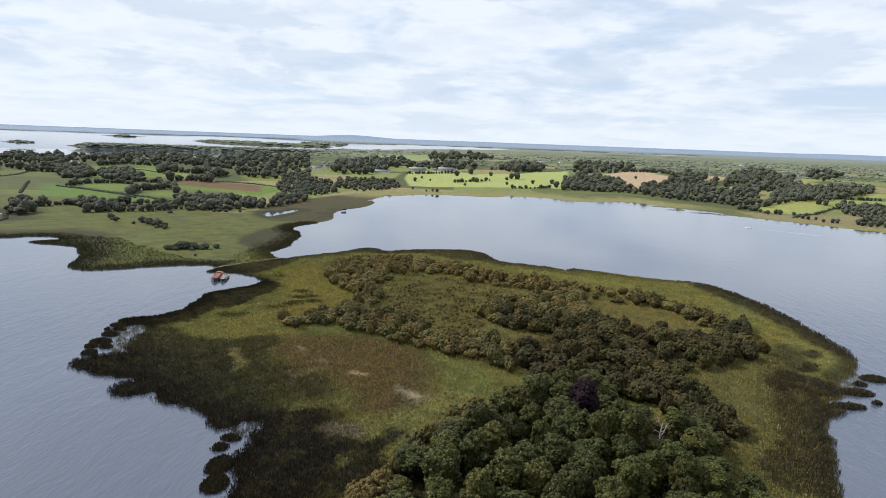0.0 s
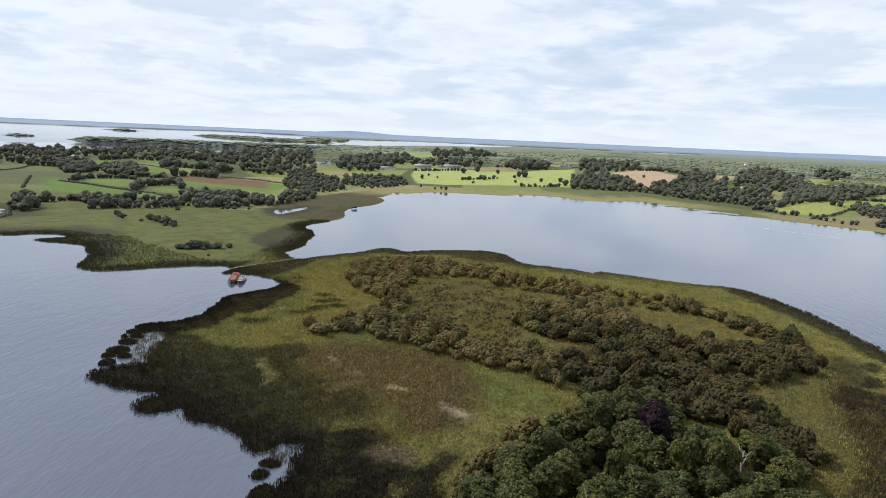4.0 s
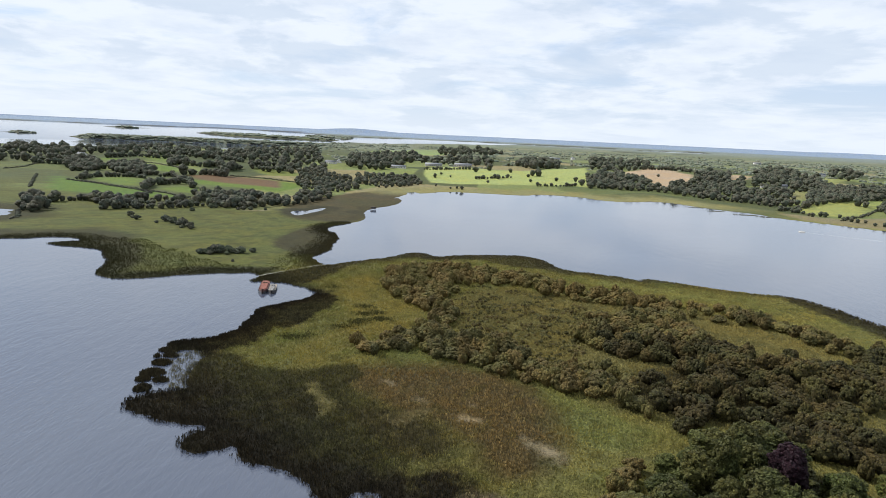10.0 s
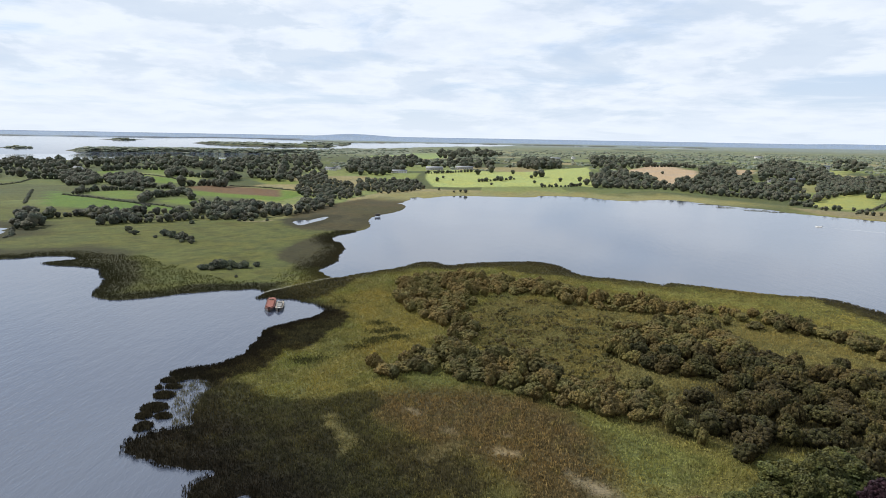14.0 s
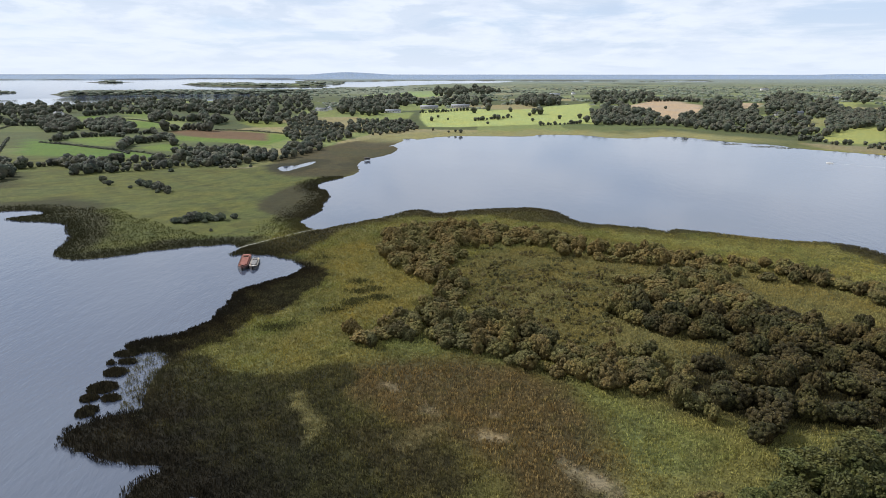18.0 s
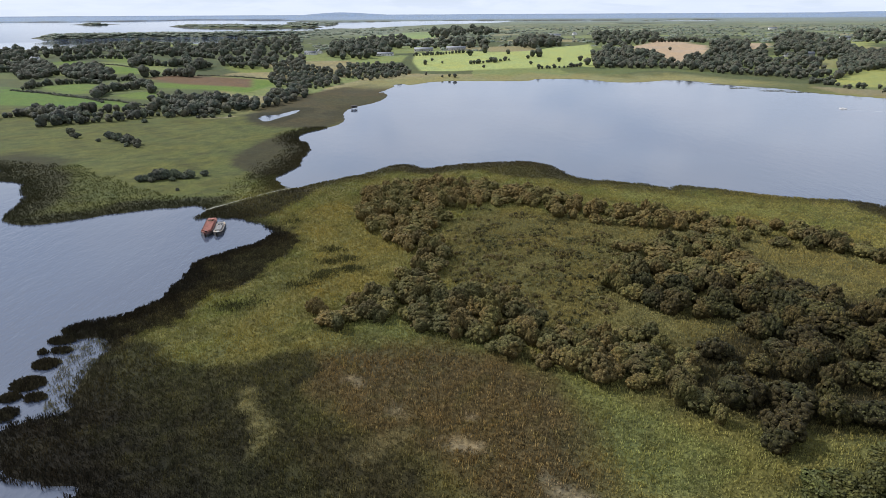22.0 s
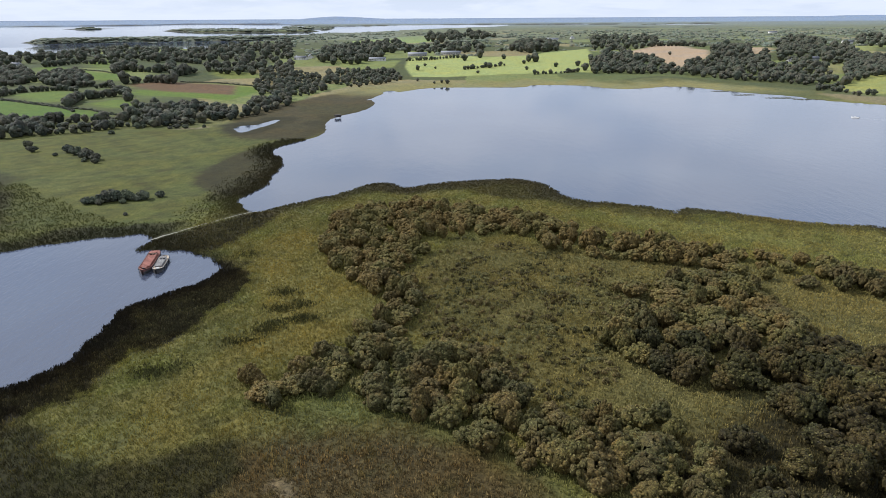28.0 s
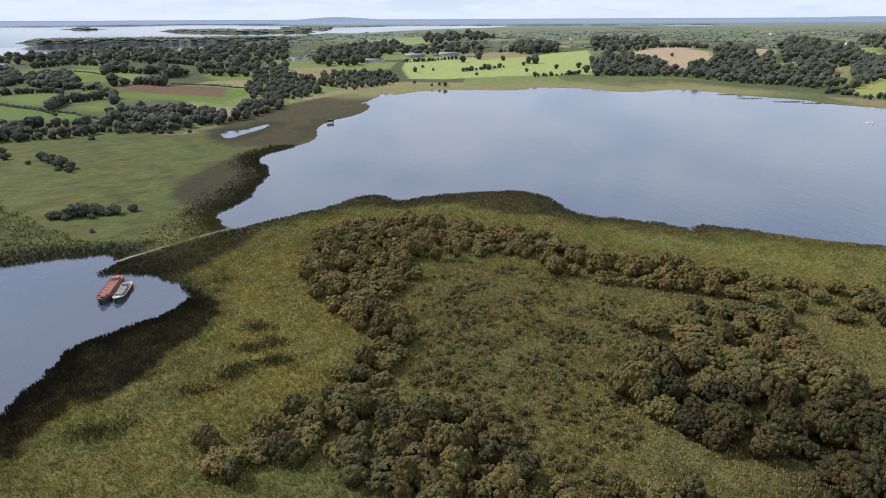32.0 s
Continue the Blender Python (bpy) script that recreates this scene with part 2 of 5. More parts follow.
# ---- plan helpers ----
def chaikin(p, times=1):
    p = np.array(p, float)
    for _ in range(times):
        q = np.roll(p, -1, 0)
        p = np.stack([p * 0.75 + q * 0.25, p * 0.25 + q * 0.75], 1).reshape(-1, 2)
    return p


def wob(x, y, s, k=0.0):
    """A smooth pseudo-random wave of about s metres' length, -1 to 1."""
    a, b = x * (6.283 / s), y * (6.283 / s)
    return (np.sin(a + 1.7 * np.sin(0.63 * b + k)) + np.sin(b * 1.13 + 1.9 * np.sin(0.71 * a + 2.1 + k))
            + np.sin(0.74 * (a + b) + 1.3 * np.sin(1.21 * (a - b) + k * 1.7))) / 3


def sdist(x, y, poly):
    """Signed distance to a closed outline, positive inside."""
    x, y = np.asarray(x, float), np.asarray(y, float)
    shape = x.shape
    x, y = x.ravel(), y.ravel()
    d2 = np.full(x.shape, 1e12)
    ins = np.zeros(x.shape, bool)
    for (ax, ay), (bx, by) in zip(poly, np.roll(poly, -1, 0)):
        ex, ey = bx - ax, by - ay
        t = np.clip(((x - ax) * ex + (y - ay) * ey) / (ex * ex + ey * ey + 1e-9), 0, 1)
        d2 = np.minimum(d2, (x - ax - t * ex) ** 2 + (y - ay - t * ey) ** 2)
        if ay != by:
            ins ^= ((ay > y) != (by > y)) & (x < ax + (y - ay) * ex / (by - ay))
    return (np.where(ins, 1, -1) * np.sqrt(d2)).reshape(shape)


def near_sdist(x, y, poly, reach):
    """sdist, worked out only near the outline; elsewhere -reach."""
    x, y = np.asarray(x, float), np.asarray(y, float)
    out = np.full(x.shape, -float(reach))
    lo, hi = poly.min(0) - reach, poly.max(0) + reach
    k = (x > lo[0]) & (x < hi[0]) & (y > lo[1]) & (y < hi[1])
    if k.any():
        out[k] = sdist(x[k], y[k], poly)
    return out


def sstep(a, b, v):
    t = np.clip((v - a) / (b - a), 0, 1)
    return t * t * (3 - 2 * t)


# shorelines, in metres
LAKE_EAST = chaikin([(-107, 385), (-97, 397), (-84, 409), (-70, 421), (-63, 435), (-51, 439), (-42, 425), (-31, 435), (-7, 442),
    (14, 445), (28, 435), (31, 419), (38, 404), (58, 397), (75, 389), (78, 380), (80, 391), (96, 386), (118, 372), (138, 365), (151, 364), (159, 355), (163, 345), (166, 326), (170, 306),
    (169, 280), (168, 258), (167, 238), (158, 222), (148, 212), (138, 204), (137, 197), (135, 192), (126, 190), (127, 183), (126, 178), (117, 175), (113, 168), (111, 160), (104, 148), (99, 140), (90, 120),
    (80, 80), (60, -100), (1500, -100), (1300, 300), (800, 480), (560, 560), (461, 635), (393, 712), (368, 738)]
    + [(350, 755), (345, 790), (310, 815), (290, 850), (262, 895), (205, 862), (174, 866), (156, 900), (124, 912), (89, 915), (77, 885),
    (24, 890), (-38, 893), (-75, 840), (-84, 856), (-98, 785), (-87, 745), (-96, 694), (-115, 664), (-118, 631), (-110, 594),
    (-112, 571), (-122, 554), (-134, 531), (-130, 508), (-121, 500), (-115, 473), (-116, 451), (-113, 435), (-118, 417), (-121, 407)])
LAKE_WEST = chaikin([(-134, 352), (-139, 341), (-125, 344), (-112, 338), (-103, 331), (-98, 322), (-100, 313), (-109, 303), (-118, 294),
    (-116, 283), (-117, 273), (-116, 263), (-125, 252), (-136, 246), (-133, 240), (-123, 241), (-120, 238), (-118.5, 230), (-118, 222), (-115, 211), (-110, 203),
    (-113, 207), (-117, 208.5), (-121.5, 206), (-125, 202), (-127.5, 199), (-125.5, 195), (-121, 191.5), (-115, 189.5), (-108, 187), (-97, 186),
    (-101, 182), (-103, 177), (-99, 172.5), (-93, 173), (-87, 178), (-86, 171), (-78, 167.5), (-72, 166), (-66, 161), (-61, 153.5), (-56, 155.5),
    (-55, 160), (-49.5, 160), (-50, 151), (-48.5, 145), (-51, 141), (-50, 136), (-46, 129), (-44, 110), (-42, 60), (-40, -100), (-1500, -100), (-1500, 300), (-700, 330), (-420, 400), (-311, 424), (-304, 434),
    (-285, 436), (-272, 426), (-290, 414), (-284, 409), (-265, 406), (-247, 402), (-237, 383), (-228, 375), (-221, 349)]
    + [(-214, 336), (-200, 334), (-189, 339), (-175, 349), (-156, 357), (-141, 361)])
CHANNEL = np.array([(-137, 352), (-133.6, 355.2), (-125.5, 366.3), (-115.5, 378.3), (-106, 388.6), (-107, 390), (-116.2, 379.2), (-126.2, 367.0), (-135.0, 356.3)], float)
POND = chaikin([(-186, 610), (-181, 622), (-170, 624), (-166, 643), (-159, 653), (-160, 626), (-168, 606), (-171, 592), (-175, 589)])
POND_WEST = chaikin([(-415, 548), (-402, 540), (-385, 502), (-460, 490), (-480, 540)])
LOUGH = np.array([(-1100, 1470), (-970, 1509), (-907, 1523), (-949, 1727), (-912, 1877), (-765, 1891), (-604, 1741), (-580, 1900),
    (-663, 2027), (-700, 2250), (-560, 2500), (-700, 3000), (-640, 3600), (-460, 3720), (-310, 4270), (-20, 5000), (390, 5380), (630, 6310),
    (1090, 5900), (1510, 5900), (1870, 7100), (1380, 7400), (110, 7550), (-520, 7340), (-1040, 6700), (-1590, 7400), (-2300, 9300),
    (-3950, 10500), (-4090, 9150), (-4700, 8300), (-5430, 8100), (-12000, 7500), (-12000, 1800), (-3000, 1300), (-1700, 1350)], float)
LOUGH_EAST = np.array([(1740, 5600), (1937, 6550), (2600, 7300), (3050, 7320), (2290, 5700)], float)
LOUGH_SOUTH = np.array([(1190, 4450), (1237, 4790), (1710, 4860), (1900, 4920), (1557, 4430)], float)
ISLES = [np.array(p, float) for p in (
    [(-1447, 2398), (-1540, 2520), (-1560, 2640), (-1300, 2760), (-1000, 2800), (-700, 2950), (-540, 2950), (-540, 2700), (-833, 2594), (-1112, 2567), (-1349, 2446)],
    [(-1845, 4562), (-2000, 4900), (-1600, 4950), (-1145, 4700), (-760, 4200), (-1045, 4000), (-1520, 4150)],
    [(-3210, 5817), (-3350, 6250), (-2971, 5900), (-2950, 5700)],
    [(-1040, 2355), (-1040, 2400), (-1015, 2400), (-1012, 2357)],
    [(-1394, 5770), (-977, 5918), (-833, 5042), (-1205, 5168)],
    [(-2300, 2600), (-2400, 2750), (-2200, 2780), (-2150, 2620)],
    [(-1950, 2700), (-2000, 2780), (-1880, 2790), (-1850, 2720)])]
INLET = np.array([(-102, 776), (-94, 780), (-82, 806), (-70, 836), (-80, 862), (-90, 850), (-87, 815)], float)
WATERS = (LAKE_EAST, LAKE_WEST, POND, POND_WEST, INLET)
BASE = np.array((-25.0, 80.0))


def shore(x, y):
    """Distance from the water's edge, positive on land."""
    x, y = np.asarray(x, float), np.asarray(y, float)
    qx = x + 0.8 * wob(x, y, 17) + 0.6 * wob(x, y, 5, 1.3)
    qy = y + 0.8 * wob(x, y, 19, 2.2) + 0.6 * wob(x, y, 6, 0.4)
    d = np.full(x.shape, 400.0)
    for w in WATERS:
        d = np.minimum(d, -near_sdist(qx, qy, w, 400.0))
    far = y > 1250
    if far.any():
        fx, fy = x[far] + 15 * wob(x[far], y[far], 140), y[far] + 15 * wob(x[far], y[far], 170, 1)
        f = -near_sdist(fx, fy, LOUGH, 400.0)
        for w in (LOUGH_EAST, LOUGH_SOUTH):
            f = np.minimum(f, -near_sdist(fx, fy, w, 400.0))
        for i in ISLES:
            f = np.maximum(f, near_sdist(fx, fy, i, 400.0))
        d[far] = np.minimum(d[far], f)
    return d


def land(x, y):
    """Lie of the land above the lake, without the banks."""
    return (9 * sstep(850, 1350, y) * (1 - 0.85 * sstep(1800, 3200, y)) + 5 * sstep(300, 500, x) * sstep(850, 1100, y) + 1.6 * sstep(600, 1000, y) * (1 + wob(x, y, 260))
            + 4 * sstep(2250, 2500, y) * sstep(-500, -700, x) + 2 * sstep(1500, 3500, y) * (1 + wob(x, y, 900, 0.7))
            + 78 * np.exp(-((x + 2250) / 800) ** 2 - ((y - 14000) / 2500) ** 2) + 26 * np.exp(-((x + 900) / 1500) ** 2 - ((y - 14500) / 2500) ** 2) + 60 * np.exp(-((x - 9800) / 1500) ** 2 - ((y - 14500) / 2500) ** 2)
            + 9 * sstep(7600, 9500, y) * (0.6 + 0.4 * wob(x, y, 2600)) + 4 * sstep(9300, 13000, y) * wob(x, y, 5200))


def height(x, y, d=None):
    d = shore(x, y) if d is None else d
    wet = np.maximum(d * 0.25, -1.6)
    dry = np.minimum(d * 0.10, 0.45) + land(x, y) * sstep(2, 60, d) + 0.12 * wob(x, y, 9) * sstep(1, 6, d)
    return np.where(d > 0, dry, wet)


def recede(x, y, z):
    """Draw what lies beyond 2.4 km together towards 4.8 km, at its own bearing and height over the horizon."""
    dx, dy = x - BASE[0], y - BASE[1]
    D = np.hypot(dx, dy) + 1e-6
    d = np.where(D > 2400, 2400 + 2400 * (1 - np.exp(-(D - 2400) / 6000)), D)
    k = d / D
    return BASE[0] + dx * k, BASE[1] + dy * k, 80 + (z - 80) * k


def places(pts, sink=0.0):
    """Points on the ground, drawn together with the far land."""
    p = np.array([(q[0], q[1]) for q in pts], float)
    gx, gy, gz = recede(p[:, 0], p[:, 1], height(p[:, 0], p[:, 1]))
    return np.stack([gx, gy, gz - sink], 1)


def place(x, y, sink=0.0):
    return tuple(float(v) for v in places([(x, y)], sink)[0])


# vegetation: outline, colour, softness of the edge
OLIVE, LUSH, YELLOW, BROWN = (0.184, 0.184, 0.064), (0.174, 0.194, 0.070), (0.224, 0.204, 0.066), (0.104, 0.080, 0.040)
DARK, TAN, PALE, DEEP = (0.030, 0.027, 0.016), (0.28, 0.235, 0.16), (0.21, 0.22, 0.080), (0.066, 0.069, 0.026)
# near-black paints the deep shade and dark water between tall reeds
BLACK = (0.014, 0.012, 0.008)
ZONES = [
    ([(-76, 369), (-64, 327), (-50, 312), (-44, 303), (-46, 288), (-53, 272), (-67, 264), (-80, 261), (-82, 250), (-93, 238), (-73, 289), (-89, 327), (-91, 356)], YELLOW, 9),
    ([(-53, 255), (-30, 245), (-6, 224), (6, 213), (24, 191), (9, 180), (-2, 193), (-3, 211), (-11, 227), (-28, 236), (-52, 241)], LUSH, 5),
    ([(-72, 228), (-51, 237), (-28, 236), (-11, 227), (-3, 211), (-2, 193), (-8, 170), (-26, 165), (-30, 189), (-48, 197), (-62, 206)], BROWN, 11),
    ([(-112, 217), (-104, 226), (-92, 227), (-82, 223), (-72, 219), (-62, 212), (-52, 202), (-44, 190), (-42, 168), (-91, 168), (-91, 186), (-104, 198), (-108, 206), (-106, 213)], DEEP, 7),
    ([(-136, 242), (-134, 253), (-123, 260), (-119, 268), (-117, 280), (-121, 294), (-109, 306), (-99, 324), (-90, 322), (-84, 308), (-90, 296), (-91, 282), (-98, 271), (-104, 266), (-106, 254), (-106, 248), (-113, 241), (-120, 242)], DARK, 2),
    ([(-130, 197), (-128, 203), (-115, 208), (-110, 203), (-103, 197), (-93, 191), (-80, 185), (-60, 172), (-50, 163), (-58, 150), (-75, 165), (-92, 174), (-105, 182), (-122, 190)], DARK, 4),
    ([(-122, 240), (-120, 244), (-113, 242), (-118, 234), (-118, 227), (-115, 218), (-109, 214), (-105, 215), (-106, 205), (-105, 201), (-111, 205), (-117, 215), (-119, 224)], (0.17, 0.165, 0.075), 1.5),
    ([(-62, 203), (-52, 200), (-42, 197), (-35, 191), (-33, 184), (-34, 172), (-41, 172), (-52, 181), (-60, 192)], (0.050, 0.045, 0.022), 7),
    ([(114, 206), (130, 218), (132, 210), (139, 206), (137, 195), (124, 191), (123, 178), (113, 168), (104, 176)], DARK, 3),
    ([(148, 374), (166, 350), (174, 320), (176, 288), (175, 255), (172, 236), (160, 230), (157, 241), (156, 254), (157, 285), (153, 314), (146, 345)], (0.040, 0.038, 0.018), 5),
    ([(-138, 342), (-137, 352), (-124, 366), (-107, 388), (-93, 386), (-98, 366), (-104, 350), (-109, 337), (-128, 342)], (0.040, 0.037, 0.018), 3),
    ([(-66, 424), (-61, 443), (-51, 448), (-41, 431), (-7, 451), (15, 454), (32, 443), (36, 424), (40, 409), (24, 403), (6, 404), (-19, 427), (-35, 414), (-49, 415)], (0.07, 0.066, 0.026), 6),
    ([(45, 380), (59, 380), (73, 372), (91, 361), (111, 348), (108, 334), (87, 349), (65, 361), (44, 367)], PALE, 4),
    ([(-159, 446), (-154, 517), (-136, 535), (-113, 484), (-110, 433), (-117, 410), (-137, 418)], (0.036, 0.033, 0.016), 5),
    ([(-290, 409), (-279, 436), (-246, 444), (-203, 405), (-136, 361), (-176, 343), (-201, 333), (-228, 350), (-241, 387)], (0.07, 0.08, 0.026), 10),
    ([(-125, 550), (-108, 580), (-104, 650), (-84, 690), (-74, 745), (-66, 840), (-58, 895), (-95, 905), (-140, 830), (-205, 690), (-185, 570)], (0.046, 0.040, 0.021), 9),
    # ground under the wood darkened for the shade of its crowns
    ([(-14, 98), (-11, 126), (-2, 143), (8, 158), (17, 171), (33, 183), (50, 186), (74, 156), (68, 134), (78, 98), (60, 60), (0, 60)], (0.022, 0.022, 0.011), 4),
    ([(-52, 165), (-30, 172), (-22, 150), (-30, 110), (-60, 110), (-60, 140)], DARK, 5),
    ([(-36, 330), (-10, 352), (15, 345), (60, 335), (100, 315), (128, 262), (105, 215), (60, 200), (20, 205), (-5, 240), (-30, 270), (-32, 305)], (0.172, 0.160, 0.064), 12),
    # south-east ground darkened to stand in for dimmer light there
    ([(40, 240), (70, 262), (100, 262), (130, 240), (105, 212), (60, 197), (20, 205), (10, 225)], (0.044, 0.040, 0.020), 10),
    ([(75, 212), (98, 216), (130, 229), (126, 207), (113, 201), (100, 163), (88, 120), (60, 118), (77, 161), (88, 186)], (0.135, 0.132, 0.052), 5),
    ([(150, 240), (128, 205), (105, 150), (95, 128), (88, 128), (95, 165), (118, 215), (140, 250)], (0.065, 0.062, 0.026), 6),
    ([(-17, 188), (-12, 187), (-4, 178), (-6, 173), (-11, 178), (-15, 183)], TAN, 1.5),
    ([(-232, 606), (-216, 609), (-205, 613), (-204, 609), (-218, 604), (-232, 601)], (0.24, 0.22, 0.15), 1.5),
    ([(-119, 237), (-106, 237), (-98, 228), (-97, 222), (-89, 225), (-80, 227), (-75, 232), (-66, 235), (-61, 224), (-66, 215), (-61, 200), (-57, 185), (-55, 176), (-100, 176), (-100, 190), (-106, 205), (-115, 218)], (0.046, 0.046, 0.019), 3),
    ([(-106, 205), (-105, 215), (-98, 212), (-95, 210), (-82, 210), (-79, 215), (-73, 205), (-70, 195), (-67, 189), (-57, 185), (-52, 170), (-60, 158), (-76, 168), (-100, 176), (-100, 183), (-99, 191)], (0.034, 0.034, 0.016), 5),
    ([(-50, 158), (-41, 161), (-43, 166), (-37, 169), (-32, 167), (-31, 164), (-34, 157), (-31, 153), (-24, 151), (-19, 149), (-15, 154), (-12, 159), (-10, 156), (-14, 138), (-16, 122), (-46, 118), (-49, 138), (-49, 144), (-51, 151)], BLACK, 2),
    ([(-34, 158), (-27, 161), (-20, 156), (-19, 150), (-24, 151), (-30, 153)], (0.16, 0.14, 0.10), 2.5),
    ([(-26, 144), (-23, 144), (-21, 138), (-25, 137)], (0.12, 0.12, 0.05), 1.5),
    ([(-68, 166), (-58, 172), (-52, 184), (-58, 190), (-66, 180), (-74, 172)], (0.05, 0.05, 0.02), 4),
    ([(-105, 250), (-103, 261), (-98, 268), (-91, 263), (-91, 254), (-98, 249)], (0.165, 0.18, 0.055), 2),
    ([(115, 207), (124, 214), (130, 214), (131, 206), (137, 202), (135, 193), (124, 192), (123, 198), (114, 193), (111, 197)], (0.026, 0.022, 0.013), 1.5),
    ([(114, 193), (124, 198), (123, 190), (127, 182), (126, 178), (117, 174), (113, 167), (110, 159), (98, 139), (87, 130), (80, 138), (84, 151), (102, 164), (106, 178), (108, 186)], (0.040, 0.036, 0.017), 3),
    ([(133, 219), (141, 226), (145, 223), (141, 216), (136, 214), (132, 215)], (0.024, 0.020, 0.010), 1.2),
    ([(143, 235), (151, 241), (153, 233), (147, 228)], (0.045, 0.042, 0.018), 1.5),
    ([(-81, 216), (-77, 217), (-73, 212), (-70, 206), (-66, 202), (-68, 196), (-70, 193), (-71.5, 197), (-72, 203), (-75, 207), (-77, 212)], (0.20, 0.19, 0.09), 1.5),
    ([(-52, 195), (-48, 200), (-39, 203), (-37, 201), (-45, 196), (-50, 190)], (0.15, 0.135, 0.07), 2),
    ([(-57, 222), (-54, 222), (-50, 218), (-53, 218)], TAN, 1.0),
    ([(-44, 210), (-40, 209), (-39, 206), (-43, 206)], TAN, 0.8),
    ([(-30, 205), (-27, 206), (-26, 203), (-30, 203)], TAN, 0.8),
    ([(-31, 197), (-27, 198), (-27, 195), (-30, 194.5)], (0.40, 0.36, 0.28), 0.8),
    ([(-44, 211), (-41, 210), (-39, 205), (-43, 206)], TAN, 1.5),
    ([(-33, 198), (-29, 199), (-25, 194), (-29, 194)], TAN, 1.2),
]
FIELDS = [
    ([(-413, 919), (-402, 964), (-277, 911), (-250, 815), (-290, 828), (-379, 880)], (0.17, 0.105, 0.08)),
    ([(-386, 868), (-379, 880), (-250, 815), (-276, 911), (-243, 885), (-231, 836), (-243, 774), (-285, 796), (-366, 828)], (0.14, 0.21, 0.05)),
    ([(-501, 828), (-487, 879), (-443, 848), (-410, 763), (-441, 774)], (0.15, 0.21, 0.06)),
    ([(-667, 1135), (-645, 1162), (-478, 1038), (-449, 959), (-482, 974)], (0.14, 0.21, 0.05)),
    ([(-653, 1255), (-615, 1305), (-502, 1143), (-481, 1075), (-532, 1127), (-576, 1147)], (0.15, 0.20, 0.06)),
    ([(-560, 850), (-490, 792), (-316, 686), (-320, 672), (-387, 671), (-470, 692)], (0.12, 0.19, 0.05)),
    ([(-376, 753), (-369, 786), (-343, 785), (-316, 716), (-347, 726)], (0.15, 0.21, 0.06)),
    ([(-362, 1062), (-363, 1100), (-280, 1048), (-267, 976), (-309, 978)], (0.18, 0.21, 0.07)),
    # pasture painted brighter to stand for a patch of sun
    ([(-79, 1118), (-82, 1263), (-62, 1319), (23, 1345), (65, 1300), (130, 1334), (189, 1450), (310, 1585), (200, 1040), (70, 1014), (-17, 990), (-63, 1007)], (0.30, 0.37, 0.125)),
    ([(-186, 1142), (-194, 1223), (-159, 1269), (-93, 1239), (-97, 1119), (-138, 1087)], (0.17, 0.22, 0.07)),
    ([(-299, 2110), (-279, 2319), (-201, 2722), (-90, 2872), (-32, 2166), (-104, 1988), (-181, 2091), (-254, 1928)], (0.22, 0.33, 0.09)),
    ([(365, 1439), (427, 1536), (497, 1675), (521, 1644), (503, 1393), (437, 1221), (385, 1160), (340, 1082), (320, 1086), (356, 1261), (333, 1300)], (0.37, 0.305, 0.20)),
    ([(618, 1477), (670, 1471), (580, 1303), (527, 1247), (523, 1276)], (0.36, 0.30, 0.19)),
    ([(538, 1095), (583, 1110), (612, 1075), (533, 987), (494, 965), (524, 1051)], (0.20, 0.23, 0.08)),
    ([(864, 1558), (900, 1494), (754, 1286), (721, 1289)], (0.24, 0.28, 0.09)),
    ([(378, 803), (403, 792), (430, 762), (497, 790), (610, 849), (720, 800), (600, 600), (476, 655), (447, 675), (404, 708), (381, 745)], (0.20, 0.19, 0.10)),
    ([(443, 882), (509, 937), (597, 984), (605, 970), (506, 828), (448, 794), (421, 813)], (0.26, 0.30, 0.09)),
    ([(632, 1009), (719, 1006), (800, 1000), (740, 880), (656, 885), (572, 874), (576, 909)], (0.22, 0.28, 0.08)),
    ([(751, 1108), (797, 1118), (900, 1130), (860, 1050), (745, 1043), (709, 1044)], (0.24, 0.29, 0.09)),
    ([(513, 1056), (577, 1101), (514, 973), (486, 970)], (0.21, 0.22, 0.09)),
]
ZONES = [(chaikin(p), c, s * 0.6) for p, c, s in ZONES]
# fields from the bright pasture on keep more brightness, standing for sun
FIELDS = [(np.array(p, float), tuple(v * k for v, k in zip(c, (0.70, 0.74, 0.60) if i < 8 else (0.92, 0.88, 1.02)))) for i, (p, c) in enumerate(FIELDS)]


def parcel(x, y):
    """The hedged parcels of the far country: place across and along a parcel, and a number of its own."""
    u, v = (x + 40 * wob(x, y, 400)) / 150, (y + 50 * wob(x, y, 350, 2)) / 190
    return np.mod(u, 1), np.mod(v, 1), np.mod(np.sin(np.floor(u) * 7.13 + np.floor(v) * 3.71) * 437.5, 1)


